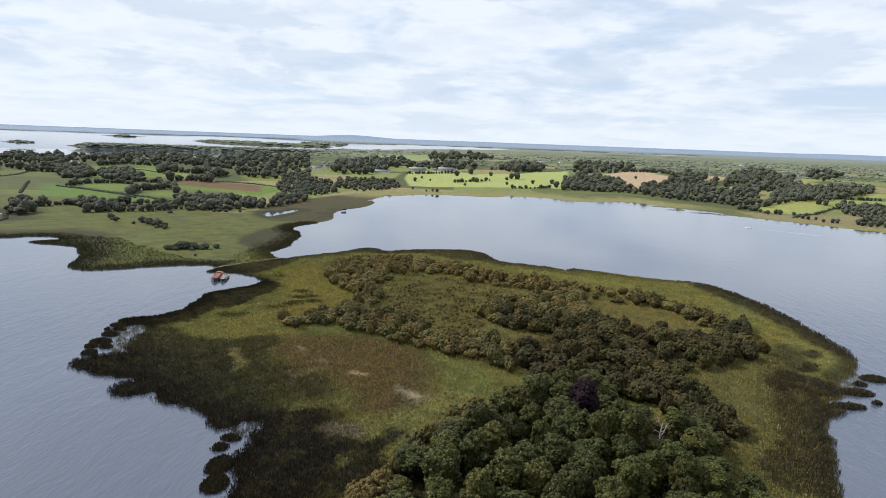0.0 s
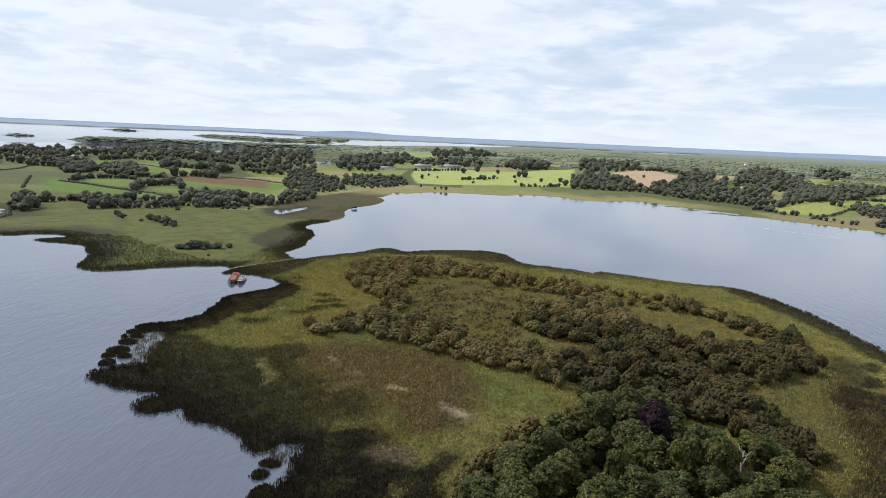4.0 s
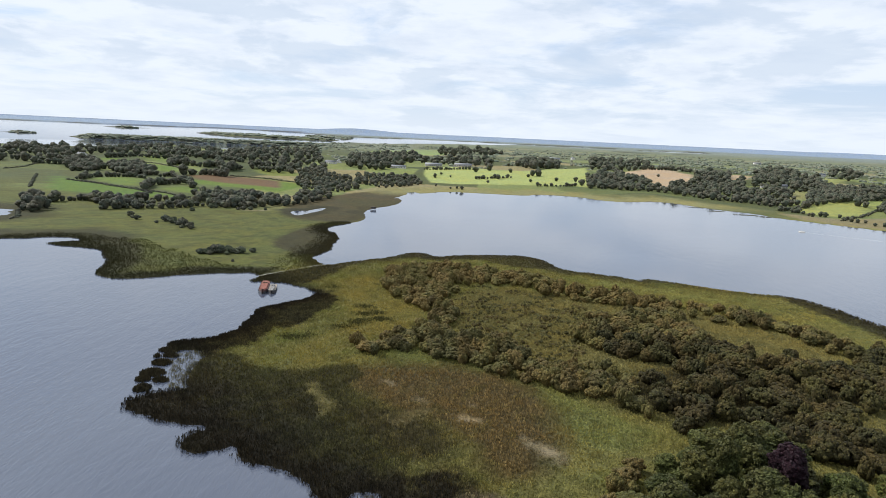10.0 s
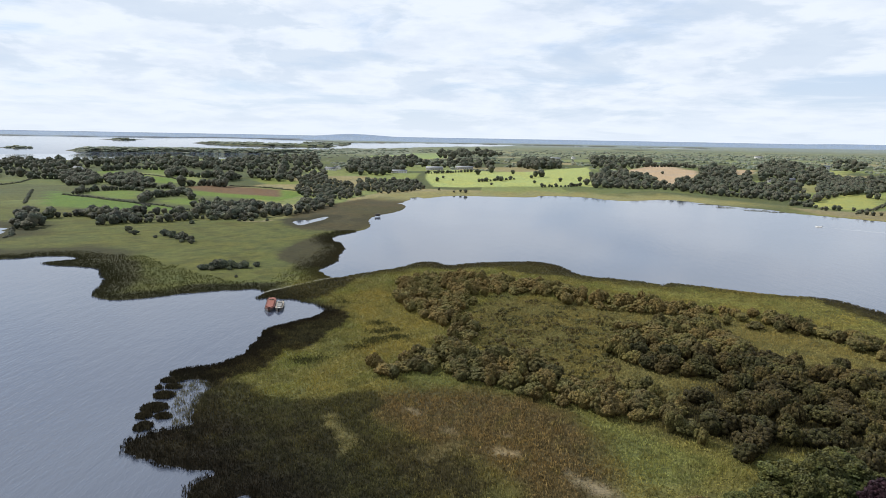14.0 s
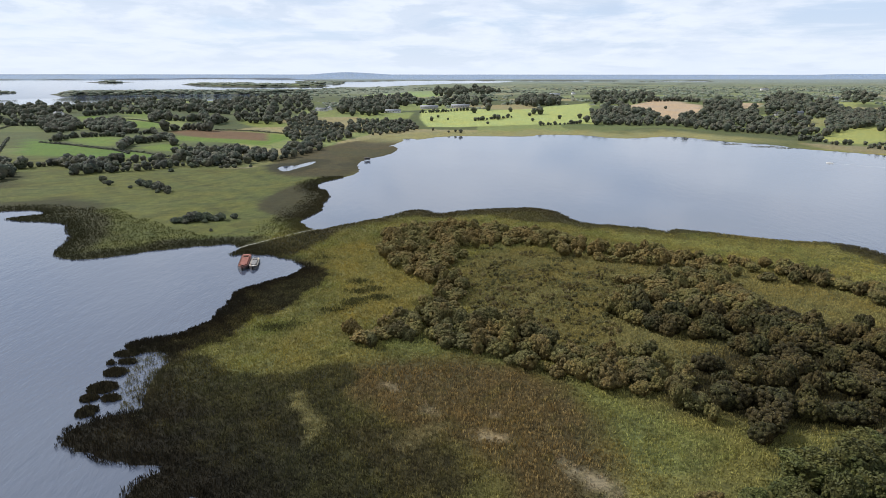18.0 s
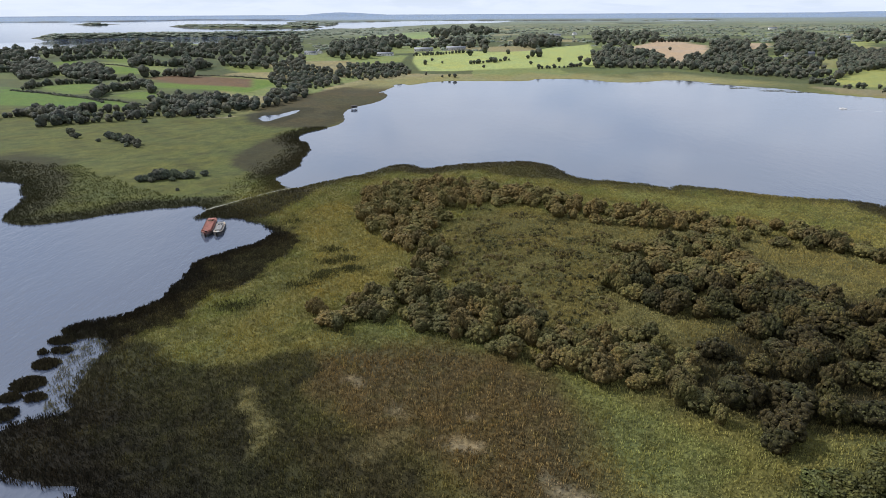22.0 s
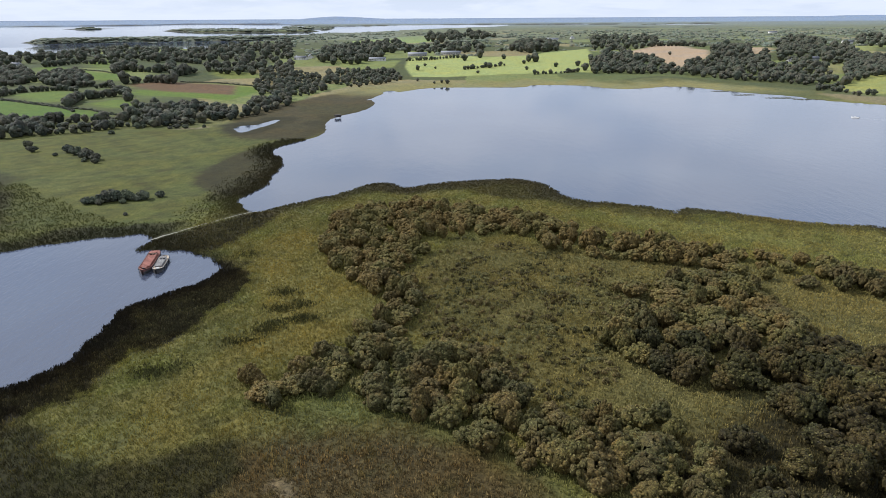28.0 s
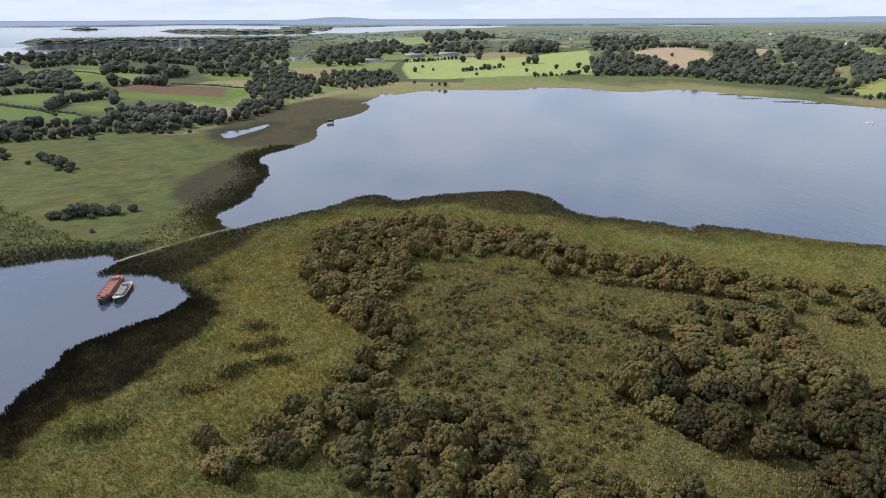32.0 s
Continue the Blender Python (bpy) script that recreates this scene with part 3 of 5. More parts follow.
def tint(x, y, d):
    """The colour of what grows at a place, with haze and shade painted over it."""
    x, y = np.asarray(x, float), np.asarray(y, float)
    c = np.empty(x.shape + (3,))
    c[:] = OLIVE
    qx, qy = x + 1.6 * wob(x, y, 23, 3) + 1.3 * wob(x, y, 8, 1) + 0.7 * wob(x, y, 3.1, 2), y + 1.6 * wob(x, y, 26, 5) + 1.3 * wob(x, y, 9, 2) + 0.7 * wob(x, y, 3.4, 4)

    def lay(w, col):
        c[:] = c * (1 - w[..., None]) + np.array(col) * w[..., None]

    west = sstep(-100, -140, x) * sstep(300, 340, y)
    lay(west, (0.078, 0.092, 0.027))
    lay(west * 0.5 * sstep(-0.2, 0.6, wob(x, y, 75, 3)), (0.098, 0.106, 0.033))
    lay(west * 0.6 * sstep(0.0, 0.6, wob(x, y, 31, 6) + 0.4 * wob(x, y, 9, 2)), (0.048, 0.054, 0.021))
    lay((1 - west) * 0.5 * sstep(-0.3, 0.6, wob(x, y, 60, 2)), YELLOW)
    lay(0.6 * (1 - west) * sstep(0.0, 0.6, wob(x, y, 37, 4)), (0.160, 0.180, 0.056))
    lay(0.3 * sstep(0.1, 0.6, wob(x, y, 13, 7)), (0.11, 0.122, 0.042))
    far = sstep(560, 700, y - 0.25 * np.abs(x + 100))
    h = parcel(x, y)[2]
    lay(far, (0.072, 0.088, 0.040))
    lay(far * 0.8 * (h > 0.50), (0.100, 0.125, 0.050))
    lay(far * 0.8 * (h > 0.74), (0.165, 0.200, 0.078))
    lay(far * 0.8 * (h > 0.90), (0.230, 0.200, 0.125))
    lay(far * 0.8 * (h < 0.2), (0.060, 0.078, 0.038))
    for p, col, soft in ZONES:
        lay(0.92 * sstep(-soft, soft, near_sdist(qx, qy, p, soft * 2 + 2)), col)
    low = sstep(-0.02, -0.06, c.mean(-1) - 0.10) * (1 - west) * (y < 420)
    lay(low * 0.45 * sstep(0.05, 0.45, wob(x, y, 11, 4) + 0.5 * wob(x, y, 4, 1)), (0.018, 0.016, 0.009))
    lay(low * 0.30 * sstep(0.15, 0.55, wob(x, y, 14, 8) + 0.5 * wob(x, y, 5, 3)), (0.085, 0.082, 0.034))
    lay((1 - low) * (1 - west) * (y < 420) * 0.40 * sstep(0.25, 0.60, wob(x, y, 15, 9) + 0.5 * wob(x, y, 5, 6)), (0.085, 0.082, 0.030))
    rim = (1 - sstep(2, 9, d + 2.5 * wob(x, y, 21, 1))) * (y < 560)
    lay(west * 0.85 * (1 - sstep(0.7, 1.35, (d + 7 * wob(x, y, 47, 2)) / (13 + 20 * sstep(-195, -265, x)))), (0.028, 0.028, 0.014))
    lay(west * 0.5 * sstep(0.15, 0.6, wob(x, y, 17, 3)) * sstep(-0.3, 0.3, wob(x, y, 90, 1)), (0.042, 0.042, 0.019))
    lay(0.75 * rim * (1 - west) * (1 - sstep(330, 390, y)), DARK)
    lay(0.8 * (1 - sstep(4, 18, d + 4 * wob(x, y, 33, 1))) * (1 - west) * sstep(330, 390, y) * (y < 560), (0.044, 0.039, 0.019))
    # near-black belt along the water, for the shade deep in the reeds
    wet = (1 - sstep(3, 22, d + 6 * wob(x, y, 19, 5) + 3 * wob(x, y, 6, 2))) * (x < -44) * (1 - sstep(205, 232, y))
    lay(0.85 * wet, BLACK)
    lay(0.8 * (1 - sstep(2, 10, d + 4 * wob(x, y, 13, 5) + 2 * wob(x, y, 4, 2))) * (x < -80) * sstep(228, 240, y) * (y < 330), BLACK)
    for p, col in FIELDS:
        lay(sstep(-3, 3, near_sdist(x, y, p, 20)), col)
    lay((1 - sstep(22, 70, d + 14 * wob(x, y, 60, 2))) * sstep(780, 860, y) * (y < 1200), (0.190, 0.188, 0.092))
    # isles and far land paled and blued, haze painted into their colour
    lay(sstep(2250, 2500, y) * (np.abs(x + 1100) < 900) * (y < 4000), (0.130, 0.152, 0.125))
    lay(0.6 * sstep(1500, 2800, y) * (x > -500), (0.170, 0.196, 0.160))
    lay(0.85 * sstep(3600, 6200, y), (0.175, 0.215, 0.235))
    # horizon hills painted in haze blue
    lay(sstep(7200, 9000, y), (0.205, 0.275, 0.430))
    lay(sstep(0.0, -0.6, d), (0.05, 0.045, 0.03))
    return np.clip(c, 0, 1)


def mesh_object(name, verts, faces, mat, parent=None, label="", tints=None, smooth=False, mats=None, index=None):
    me = bpy.data.meshes.new(name)
    verts = np.asarray(verts, np.float32)
    faces = [np.asarray(f, np.int32) for f in (faces if isinstance(faces, list) else [faces]) if len(f)]
    me.vertices.add(len(verts))
    me.vertices.foreach_set("co", verts.ravel())
    loops = np.concatenate([f.ravel() for f in faces])
    totals = np.concatenate([np.full(len(f), f.shape[1], np.int32) for f in faces])
    starts = np.concatenate([[0], np.cumsum(totals)[:-1]]).astype(np.int32)
    me.loops.add(len(loops))
    me.loops.foreach_set("vertex_index", loops)
    me.polygons.add(len(totals))
    me.polygons.foreach_set("loop_start", starts)
    me.polygons.foreach_set("loop_total", totals)
    if smooth:
        me.polygons.foreach_set("use_smooth", np.ones(len(totals), bool))
    for m in (mats or [mat]):
        me.materials.append(m)
    if index is not None:
        me.polygons.foreach_set("material_index", np.asarray(index, np.int32))
    me.update(calc_edges=True)
    if tints is not None:
        a = me.attributes.new("tint", "FLOAT_COLOR", "POINT")
        a.data.foreach_set("color", np.concatenate([tints, np.ones((len(tints), 1))], 1).astype(np.float32).ravel())
    ob = new(name, me)
    if parent is not None:
        ob.parent = parent
    if label:
        ob["label"] = label
    return ob


def graded(lo, hi, fine, first, last, grow):
    """Coordinates with a fine step between lo and hi, widening outwards to first and last."""
    mid = list(np.arange(lo, hi + 0.1, fine))
    s, v, up_ = fine, hi, []
    while v < last:
        s *= grow
        v += s
        up_.append(v)
    s, v, dn = fine, lo, []
    while v > first:
        s *= grow
        v -= s
        dn.append(v)
    return np.array(dn[::-1] + mid + up_)


def sheet(xs, ys):
    X, Y = np.meshgrid(xs, ys)
    nx, ny = len(xs), len(ys)
    i = np.arange(nx * (ny - 1)).reshape(ny - 1, nx)[:, :-1].ravel()
    return X.ravel(), Y.ravel(), np.stack([i, i + 1, i + nx + 1, i + nx], 1)


# ---- ground and water ----
xs = graded(-180, 180, 2.4, -30000, 30000, 1.045)
ys = np.concatenate([graded(110, 470, 2.4, -120, 470, 1.2)[:-1], np.arange(474, 1000, 5.5), np.arange(1000, 1700, 10.0), graded(1700, 1720, 18.0, 1700, 40000, 1.032)])
X, Y, F = sheet(xs, ys)
D = shore(X, Y)
Z = height(X, Y, D)
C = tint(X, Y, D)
C *= (1 - 0.42 * (1 - sstep(420, 520, Y)) * sstep(-135, -105, X))[:, None]        # litter under the marsh reeds, darkened to paint shade between the blades
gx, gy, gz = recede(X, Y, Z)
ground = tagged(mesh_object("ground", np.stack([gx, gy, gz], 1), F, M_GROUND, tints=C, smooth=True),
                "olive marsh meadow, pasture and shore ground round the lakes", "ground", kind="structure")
X, Y, F = sheet(graded(-2000, 2000, 80.0, -30000, 30000, 1.05), graded(-200, 2400, 80.0, -300, 40000, 1.04))
gx, gy, gz = recede(X, Y, X * 0)
water = tagged(mesh_object("water", np.stack([gx, gy, gz], 1), F, M_WATER, smooth=True),
               "calm grey-blue lake water with fine ripples", "water", kind="structure")

M_MUD = plain("wet_mud", (0.20, 0.185, 0.14), 0.55, 0, 0.3, 0.6)
ditch_line = np.array([(-136.5, 353.5), (-129.8, 361.0), (-126.0, 366.6), (-115.9, 378.8), (-106.0, 389.8)])
tt = np.linspace(0, 4, 60)
dx_, dy_ = np.interp(tt, range(5), ditch_line[:, 0]), np.interp(tt, range(5), ditch_line[:, 1])
half_ = 0.30 + 0.40 * np.exp(-((tt - 0.2) / 0.7) ** 2) + 0.12 * wob(dx_, dy_, 5)
edge_ = [np.stack([dx_ + e * half_ * 0.78, dy_ - e * half_ * 0.63], 1) for e in (-1, 1)]
V_ = np.concatenate(edge_)
V_ = np.column_stack([V_, np.maximum(height(V_[:, 0], V_[:, 1]), 0) + 0.04])
k_ = np.arange(59)
tagged(mesh_object("ditch", V_, np.stack([k_, k_ + 60, k_ + 61, k_ + 1], 1), M_MUD, smooth=True), "narrow straight muddy ditch across the marsh", "ditch", kind="structure")


# ---- plants ----
STAMPS = {}


def ball(r, seg=8, rings=5):
    v = [(0, 0, r)]
    for i in range(1, rings):
        a = math.pi * i / rings
        v += [(r * math.sin(a) * math.cos(2 * math.pi * j / seg), r * math.sin(a) * math.sin(2 * math.pi * j / seg), r * math.cos(a)) for j in range(seg)]
    v.append((0, 0, -r))
    f = [(0, 1 + j, 1 + (j + 1) % seg) for j in range(seg)]
    for i in range(rings - 2):
        o = 1 + i * seg
        for j in range(seg):
            a, b, c, e = o + j, o + (j + 1) % seg, o + seg + (j + 1) % seg, o + seg + j
            f += [(a, e, c), (a, c, b)]
    o, last = 1 + (rings - 2) * seg, len(v) - 1
    f += [(o + (j + 1) % seg, o + j, last) for j in range(seg)]
    return np.array(v), np.array(f)


def foliage(rng, lobes, count, size, low=-0.35):
    """Leaf clumps over a set of lobes (x, y, z, r, squash): two-triangle leaves bent along the middle."""
    lobes = np.array(lobes)
    area = lobes[:, 3] ** 2
    k = rng.choice(len(lobes), count * 2, p=area / area.sum())
    n = rng.normal(size=(count * 2, 3))
    n /= np.linalg.norm(n, axis=1)[:, None]
    n[:, 2] = np.where(n[:, 2] < low, -n[:, 2], n[:, 2])
    p = lobes[k, :3] + n * (lobes[k, 3] * rng.uniform(0.95, 1.08, count * 2))[:, None] * np.stack([np.ones(count * 2), np.ones(count * 2), lobes[k, 4]], 1)
    keep = np.ones(len(p), bool)
    for x, y, z, r, s in lobes:
        keep &= ((p[:, 0] - x) ** 2 + (p[:, 1] - y) ** 2 + ((p[:, 2] - z) / s) ** 2) > (0.8 * r) ** 2
    p, n = p[keep][:count], n[keep][:count]
    m = len(p)
    n = n + rng.normal(size=(m, 3)) * 0.5
    n /= np.linalg.norm(n, axis=1)[:, None]
    a = np.cross(n, rng.normal(size=(m, 3)))
    a /= np.linalg.norm(a, axis=1)[:, None]
    b = np.cross(n, a)
    s = size * rng.uniform(0.6, 1.35, m)[:, None]
    v = np.stack([p - a * s, p - b * s * 0.62 + n * s * 0.2, p + a * s, p + b * s * 0.62 + n * s * 0.2], 1).reshape(-1, 3)
    i = np.arange(m)[:, None] * 4
    f = np.concatenate([i + [0, 1, 2], i + [0, 2, 3]], 0)
    return v, f


def cores(lobes, k=0.97, seg=6, rings=4):
    """Closed bodies of the lobes, without what is buried in a neighbour."""
    V, Fc, o = [], [], 0
    A = np.array(lobes)
    for x, y, z, r, s in lobes:
        v, f = ball(r * k, seg, rings)
        q = v / r * 4.2 + (x * 3.1, y * 2.7, z * 3.7)
        v = v * (1 + 0.10 * np.sin(q[:, 0] + 1.3 * np.sin(q[:, 1])) + 0.08 * np.sin(1.7 * q[:, 2] + q[:, 1]))[:, None]
        v = v * (1, 1, s) + (x, y, z)
        m = v[f].mean(1)
        near_ = A[(np.hypot(A[:, 0] - x, A[:, 1] - y) < A[:, 3] + r) & ((A[:, 0] != x) | (A[:, 2] != z))]
        free = m[:, 2] > -0.2
        for X_, Y_, Z_, R_, S_ in near_:
            free &= (m[:, 0] - X_) ** 2 + (m[:, 1] - Y_) ** 2 + ((m[:, 2] - Z_) / S_) ** 2 > (0.80 * k * R_) ** 2
        V.append(v)
        Fc.append(f[free] + o)
        o += len(v)
    return np.concatenate(V), np.concatenate(Fc)


def tube(path, radii, seg=6):
    """A tapering limb along a path."""
    path = [Vector(p) for p in path]
    V, Fc = [], []
    for i, p in enumerate(path):
        d = (path[min(i + 1, len(path) - 1)] - path[max(i - 1, 0)]).normalized()
        u = d.orthogonal().normalized()
        w = d.cross(u)
        V += [tuple(p + (u * math.cos(2 * math.pi * j / seg) + w * math.sin(2 * math.pi * j / seg)) * radii[i]) for j in range(seg)]
    for i in range(len(path) - 1):
        for j in range(seg):
            a, b = i * seg + j, i * seg + (j + 1) % seg
            Fc += [(a, b, b + seg), (a, b + seg, a + seg)]
    o = len(V)
    V.append(tuple(path[-1]))
    Fc += [((len(path) - 1) * seg + j, (len(path) - 1) * seg + (j + 1) % seg, o) for j in range(seg)]
    return np.array(V), np.array(Fc)


def joined(bits):
    V, Fc, o = [], [], 0
    for v, f in bits:
        V.append(v)
        Fc.append(f + o)
        o += len(v)
    return np.concatenate(V), np.concatenate(Fc)


def dome_lobes(rng, R, H, n, small):
    L = [(0, 0, H * 0.45, R * 0.62, H * 0.5 / (R * 0.62))]
    for i in range(n):
        a, q = rng.uniform(0, 2 * math.pi), R * math.sqrt(rng.uniform(0.05, 1)) * 0.72
        top = H * (0.92 - 0.55 * (q / R) ** 2)
        r = small * rng.uniform(0.75, 1.25)
        L.append((q * math.cos(a), q * math.sin(a), max(top - r * 0.7, r * 0.5), r, rng.uniform(0.75, 1.0)))
    return L


def cauliflower(rng, majors, per, lo, hi):
    """Rounded heads of leafage nestling over larger lobes, a little proud of them."""
    L = [(x, y, z, r * 0.94, s) for x, y, z, r, s in majors]
    for x, y, z, r, s in majors:
        for i in range(max(4, int(per * r * r))):
            u, a = rng.uniform(-0.2, 1.0), rng.uniform(0, 6.28)
            c = math.sqrt(max(0.0, 1 - u * u))
            q = rng.uniform(lo, hi)
            k = r - q * rng.uniform(0.12, 0.55)
            L.append((x + k * c * math.cos(a), y + k * c * math.sin(a), z + k * u * s, q, rng.uniform(0.85, 1.0)))
    return L


def bush(seed, R, H, leaves, name, label, category, group, mat=None, size=0.15):
    rng = np.random.default_rng(seed)
    L = dome_lobes(rng, R, H, int(3 + R * 0.6), R * 0.48)
    if R > 2:
        L = [(0, 0, H * 0.42, R * 0.66, H * 0.54 / (R * 0.66))] + [(x, y, min(z, H * 0.5), r * 0.92, s) for x, y, z, r, s in L[1:]]
        L = cauliflower(rng, L, 4.6, 0.34, 0.66)
    root = new(name)
    v, f = foliage(rng, L, leaves, size)
    cv, cf = cores(L, 0.97, 6, 4 if R > 2 else 3)
    vv, ff = joined([(v, f), (cv, cf)])
    STAMPS[root.name] = (vv, ff, len(f))
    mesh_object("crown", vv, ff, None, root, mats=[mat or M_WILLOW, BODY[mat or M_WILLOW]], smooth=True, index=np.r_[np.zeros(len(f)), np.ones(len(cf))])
    bits = []
    for i in range(5):
        a = rng.uniform(0, 6.28)
        bits.append(tube([(0.2 * math.cos(a), 0.2 * math.sin(a), -0.3), (R * 0.25 * math.cos(a), R * 0.25 * math.sin(a), H * 0.3), (R * 0.5 * math.cos(a), R * 0.5 * math.sin(a), H * 0.6)], [0.13, 0.1, 0.04], 5))
    mesh_object("stems", *joined(bits), M_BARK, root)
    return tagged(root, label, category, group)


def tree(seed, R, H, leaves, name, label, category, group, mat, size=0.4, lobes=12, fine=True):
    rng = np.random.default_rng(seed)
    L = []
    for i in range(lobes):
        a, q, w = rng.uniform(0, 6.28), R * math.sqrt(rng.uniform(0, 1)) * 0.72, rng.uniform(0, 1)
        z = H * ((0.42 if fine else 0.24) + (0.45 if fine else 0.58) * w * (1 - (q / R) ** 2 * 0.75))
        L.append((q * math.cos(a), q * math.sin(a), z, R * (rng.uniform(0.36, 0.5) if fine else rng.uniform(0.28, 0.42)), rng.uniform(0.8, 1.0)))
    if fine:
        L = [(q[0] * 0.95, q[1] * 0.95, H * (0.40 + 0.44 * (1 - (math.hypot(q[0], q[1]) / R) ** 2)) + rng.uniform(-0.04, 0.06) * H, R * rng.uniform(0.34, 0.46), 0.92) for q in L[:8]]
    if not fine:
        L = dome_lobes(rng, R, H, lobes, R * 0.38)[1:]
    L.append((0, 0, H * (0.50 if fine else 0.44), R * (0.82 if fine else 0.74), H * (0.46 if fine else 0.47) / (R * (0.82 if fine else 0.74))))
    if fine:
        L = cauliflower(rng, L, 2.8, 0.42, 0.82)
    root = new(name)
    v, f = foliage(rng, L, leaves, size, -0.7)
    cv, cf = cores(L, 0.97, 6, 4)
    vv, ff = joined([(v, f), (cv, cf)])
    STAMPS[root.name] = (vv, ff, len(f))
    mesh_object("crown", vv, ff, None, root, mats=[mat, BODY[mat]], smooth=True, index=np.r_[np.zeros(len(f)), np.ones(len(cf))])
    bits = [tube([(0, 0, -0.5), (0.1, 0, H * 0.25), (0, 0.15, H * 0.5), (0.1, 0, H * 0.72)], [0.028 * H, 0.022 * H, 0.016 * H, 0.006 * H], 8 if fine else 5)]
    for i in range(6 if fine else 0):
        a, z = rng.uniform(0, 6.28), H * rng.uniform(0.25, 0.5)
        bits.append(tube([(0, 0, z), (R * 0.3 * math.cos(a), R * 0.3 * math.sin(a), z + H * 0.12), (R * 0.6 * math.cos(a), R * 0.6 * math.sin(a), z + H * 0.2)], [0.012 * H, 0.008 * H, 0.003 * H], 5))
    mesh_object("trunk", *joined(bits), M_BARK, root)
    return tagged(root, label, category, group)


def scatter(rng, poly, gap, jitter=0.75, tries=40):
    """Points in an outline at least gap apart."""
    poly = np.array(poly, float)
    lo, hi = poly.min(0), poly.max(0)
    n = int((hi[0] - lo[0]) * (hi[1] - lo[1]) / gap ** 2 * tries * 0.35) + 20
    p = rng.uniform(lo, hi, (n, 2))
    p = p[sdist(p[:, 0], p[:, 1], poly) > 0]
    out, cell = [], {}
    for q in p:
        i, j = int(q[0] // (gap * 1.15)), int(q[1] // (gap * 1.15))
        g2 = (gap * rng.uniform(jitter, 1.15)) ** 2
        if all((o[0] - q[0]) ** 2 + (o[1] - q[1]) ** 2 > g2 for a in (-1, 0, 1) for b in (-1, 0, 1) for o in cell.get((i + a, j + b), ())):
            out.append(q)
            cell.setdefault((i, j), []).append(q)
    return np.array(out)


def stamp(name, kinds, spots, mats, label, category, kind="stuff", sink=0.3, thin=False):
    """Many plants joined into one mesh: spots are (x, y, scale, height scale, turn), each of a kind picked in turn."""
    V, L, K, o = [], [], [], 0
    at = places(spots, sink)
    for i, (x, y, s, h, a) in enumerate(spots):
        v, f, nl = STAMPS[kinds[i % len(kinds)]]
        if thin:
            f = np.concatenate([f[:nl][:nl // 2:2], f[:nl][nl // 2::2], f[nl:]])
            nl = len(f[:0]) + len(np.arange(nl // 2)[::2]) + len(np.arange(nl - nl // 2)[::2])
        px, py, pz = at[i]
        c, q = math.cos(a), math.sin(a)
        w = np.stack([(v[:, 0] * c - v[:, 1] * q) * s + px, (v[:, 0] * q + v[:, 1] * c) * s + py, v[:, 2] * h + pz], 1)
        V.append(w)
        L.append(f[:nl] + o)
        K.append(f[nl:] + o)
        o += len(w)
    L, K = np.concatenate(L), np.concatenate(K)
    ob = mesh_object(name, np.concatenate(V), np.concatenate([L, K]), None, smooth=True, mats=mats, index=np.r_[np.zeros(len(L)), np.ones(len(K))])
    return tagged(ob, label, category, kind=kind)


def set_out(base, spots, deg=True):
    """Stand copies of the given plants on the spots; the plants themselves take the first ones."""
    at = places(spots, 0.25).tolist()
    for i, (x, y, s, h, a) in enumerate(spots):
        px, py, pz = at[i]
        m = pose(px, py, pz, 0, 0, math.degrees(a)) @ Matrix.Diagonal((s, s, h, 1))
        if i < len(base):
            base[i].matrix_basis = m
        else:
            copy_thing(base[i % len(base)], m).matrix_basis = m


rng = np.random.default_rng(7)


def vary(pts, lo, hi, hlo, hhi):
    return [(x, y, rng.uniform(lo, hi), rng.uniform(hlo, hhi), rng.uniform(0, 6.28)) for x, y in pts]


# ---- willow thicket ----
BUSHES = [bush(20 + i, R, H, n, "willow_bush", "rounded olive-green willow bush in the marsh thicket", "bush", "willow bushes of the thicket")
          for i, (R, H, n) in enumerate([(3.7, 4.5, 600), (3.2, 3.9, 500), (4.4, 5.0, 760), (2.6, 3.2, 400), (3.5, 4.9, 600), (2.9, 3.5, 460)])]
BELT_WEST = [(-69, 372), (-60, 388), (-35, 393), (-12, 388), (4, 378), (21, 366), (20, 355), (2, 356), (-14, 354), (-27, 357), (-33, 343), (-37, 329),
             (-40, 316), (-32, 305), (-31, 293), (-34, 282), (-35, 271), (-37, 262), (-53, 254), (-58, 256), (-55, 262), (-49, 270), (-44, 280),
             (-41, 290), (-43, 299), (-50, 308), (-62, 323), (-69, 347)]
BELT_SOUTH = [(-60, 256), (-47, 261), (-36, 265), (-15, 265), (-8, 260), (-9, 246), (1, 239), (14, 241), (24, 237), (26, 228), (23, 207), (8, 215),
              (-7, 224), (-15, 229), (-23, 234), (-32, 241), (-41, 249), (-53, 250)]
BELT_NORTH_EAST = [(11, 361), (24, 357), (59, 342), (79, 331), (101, 323), (120, 300), (136, 266), (130, 240), (118, 246), (116, 280), (103, 300),
                   (83, 306), (70, 314), (51, 322), (28, 330), (12, 340)]
CLUMP_EAST = [(18, 269), (27, 283), (47, 308), (65, 308), (72, 303), (71, 289), (71, 276), (75, 264), (80, 256), (72, 245), (59, 237), (48, 239),
              (47, 247), (39, 247), (36, 252), (25, 258)]
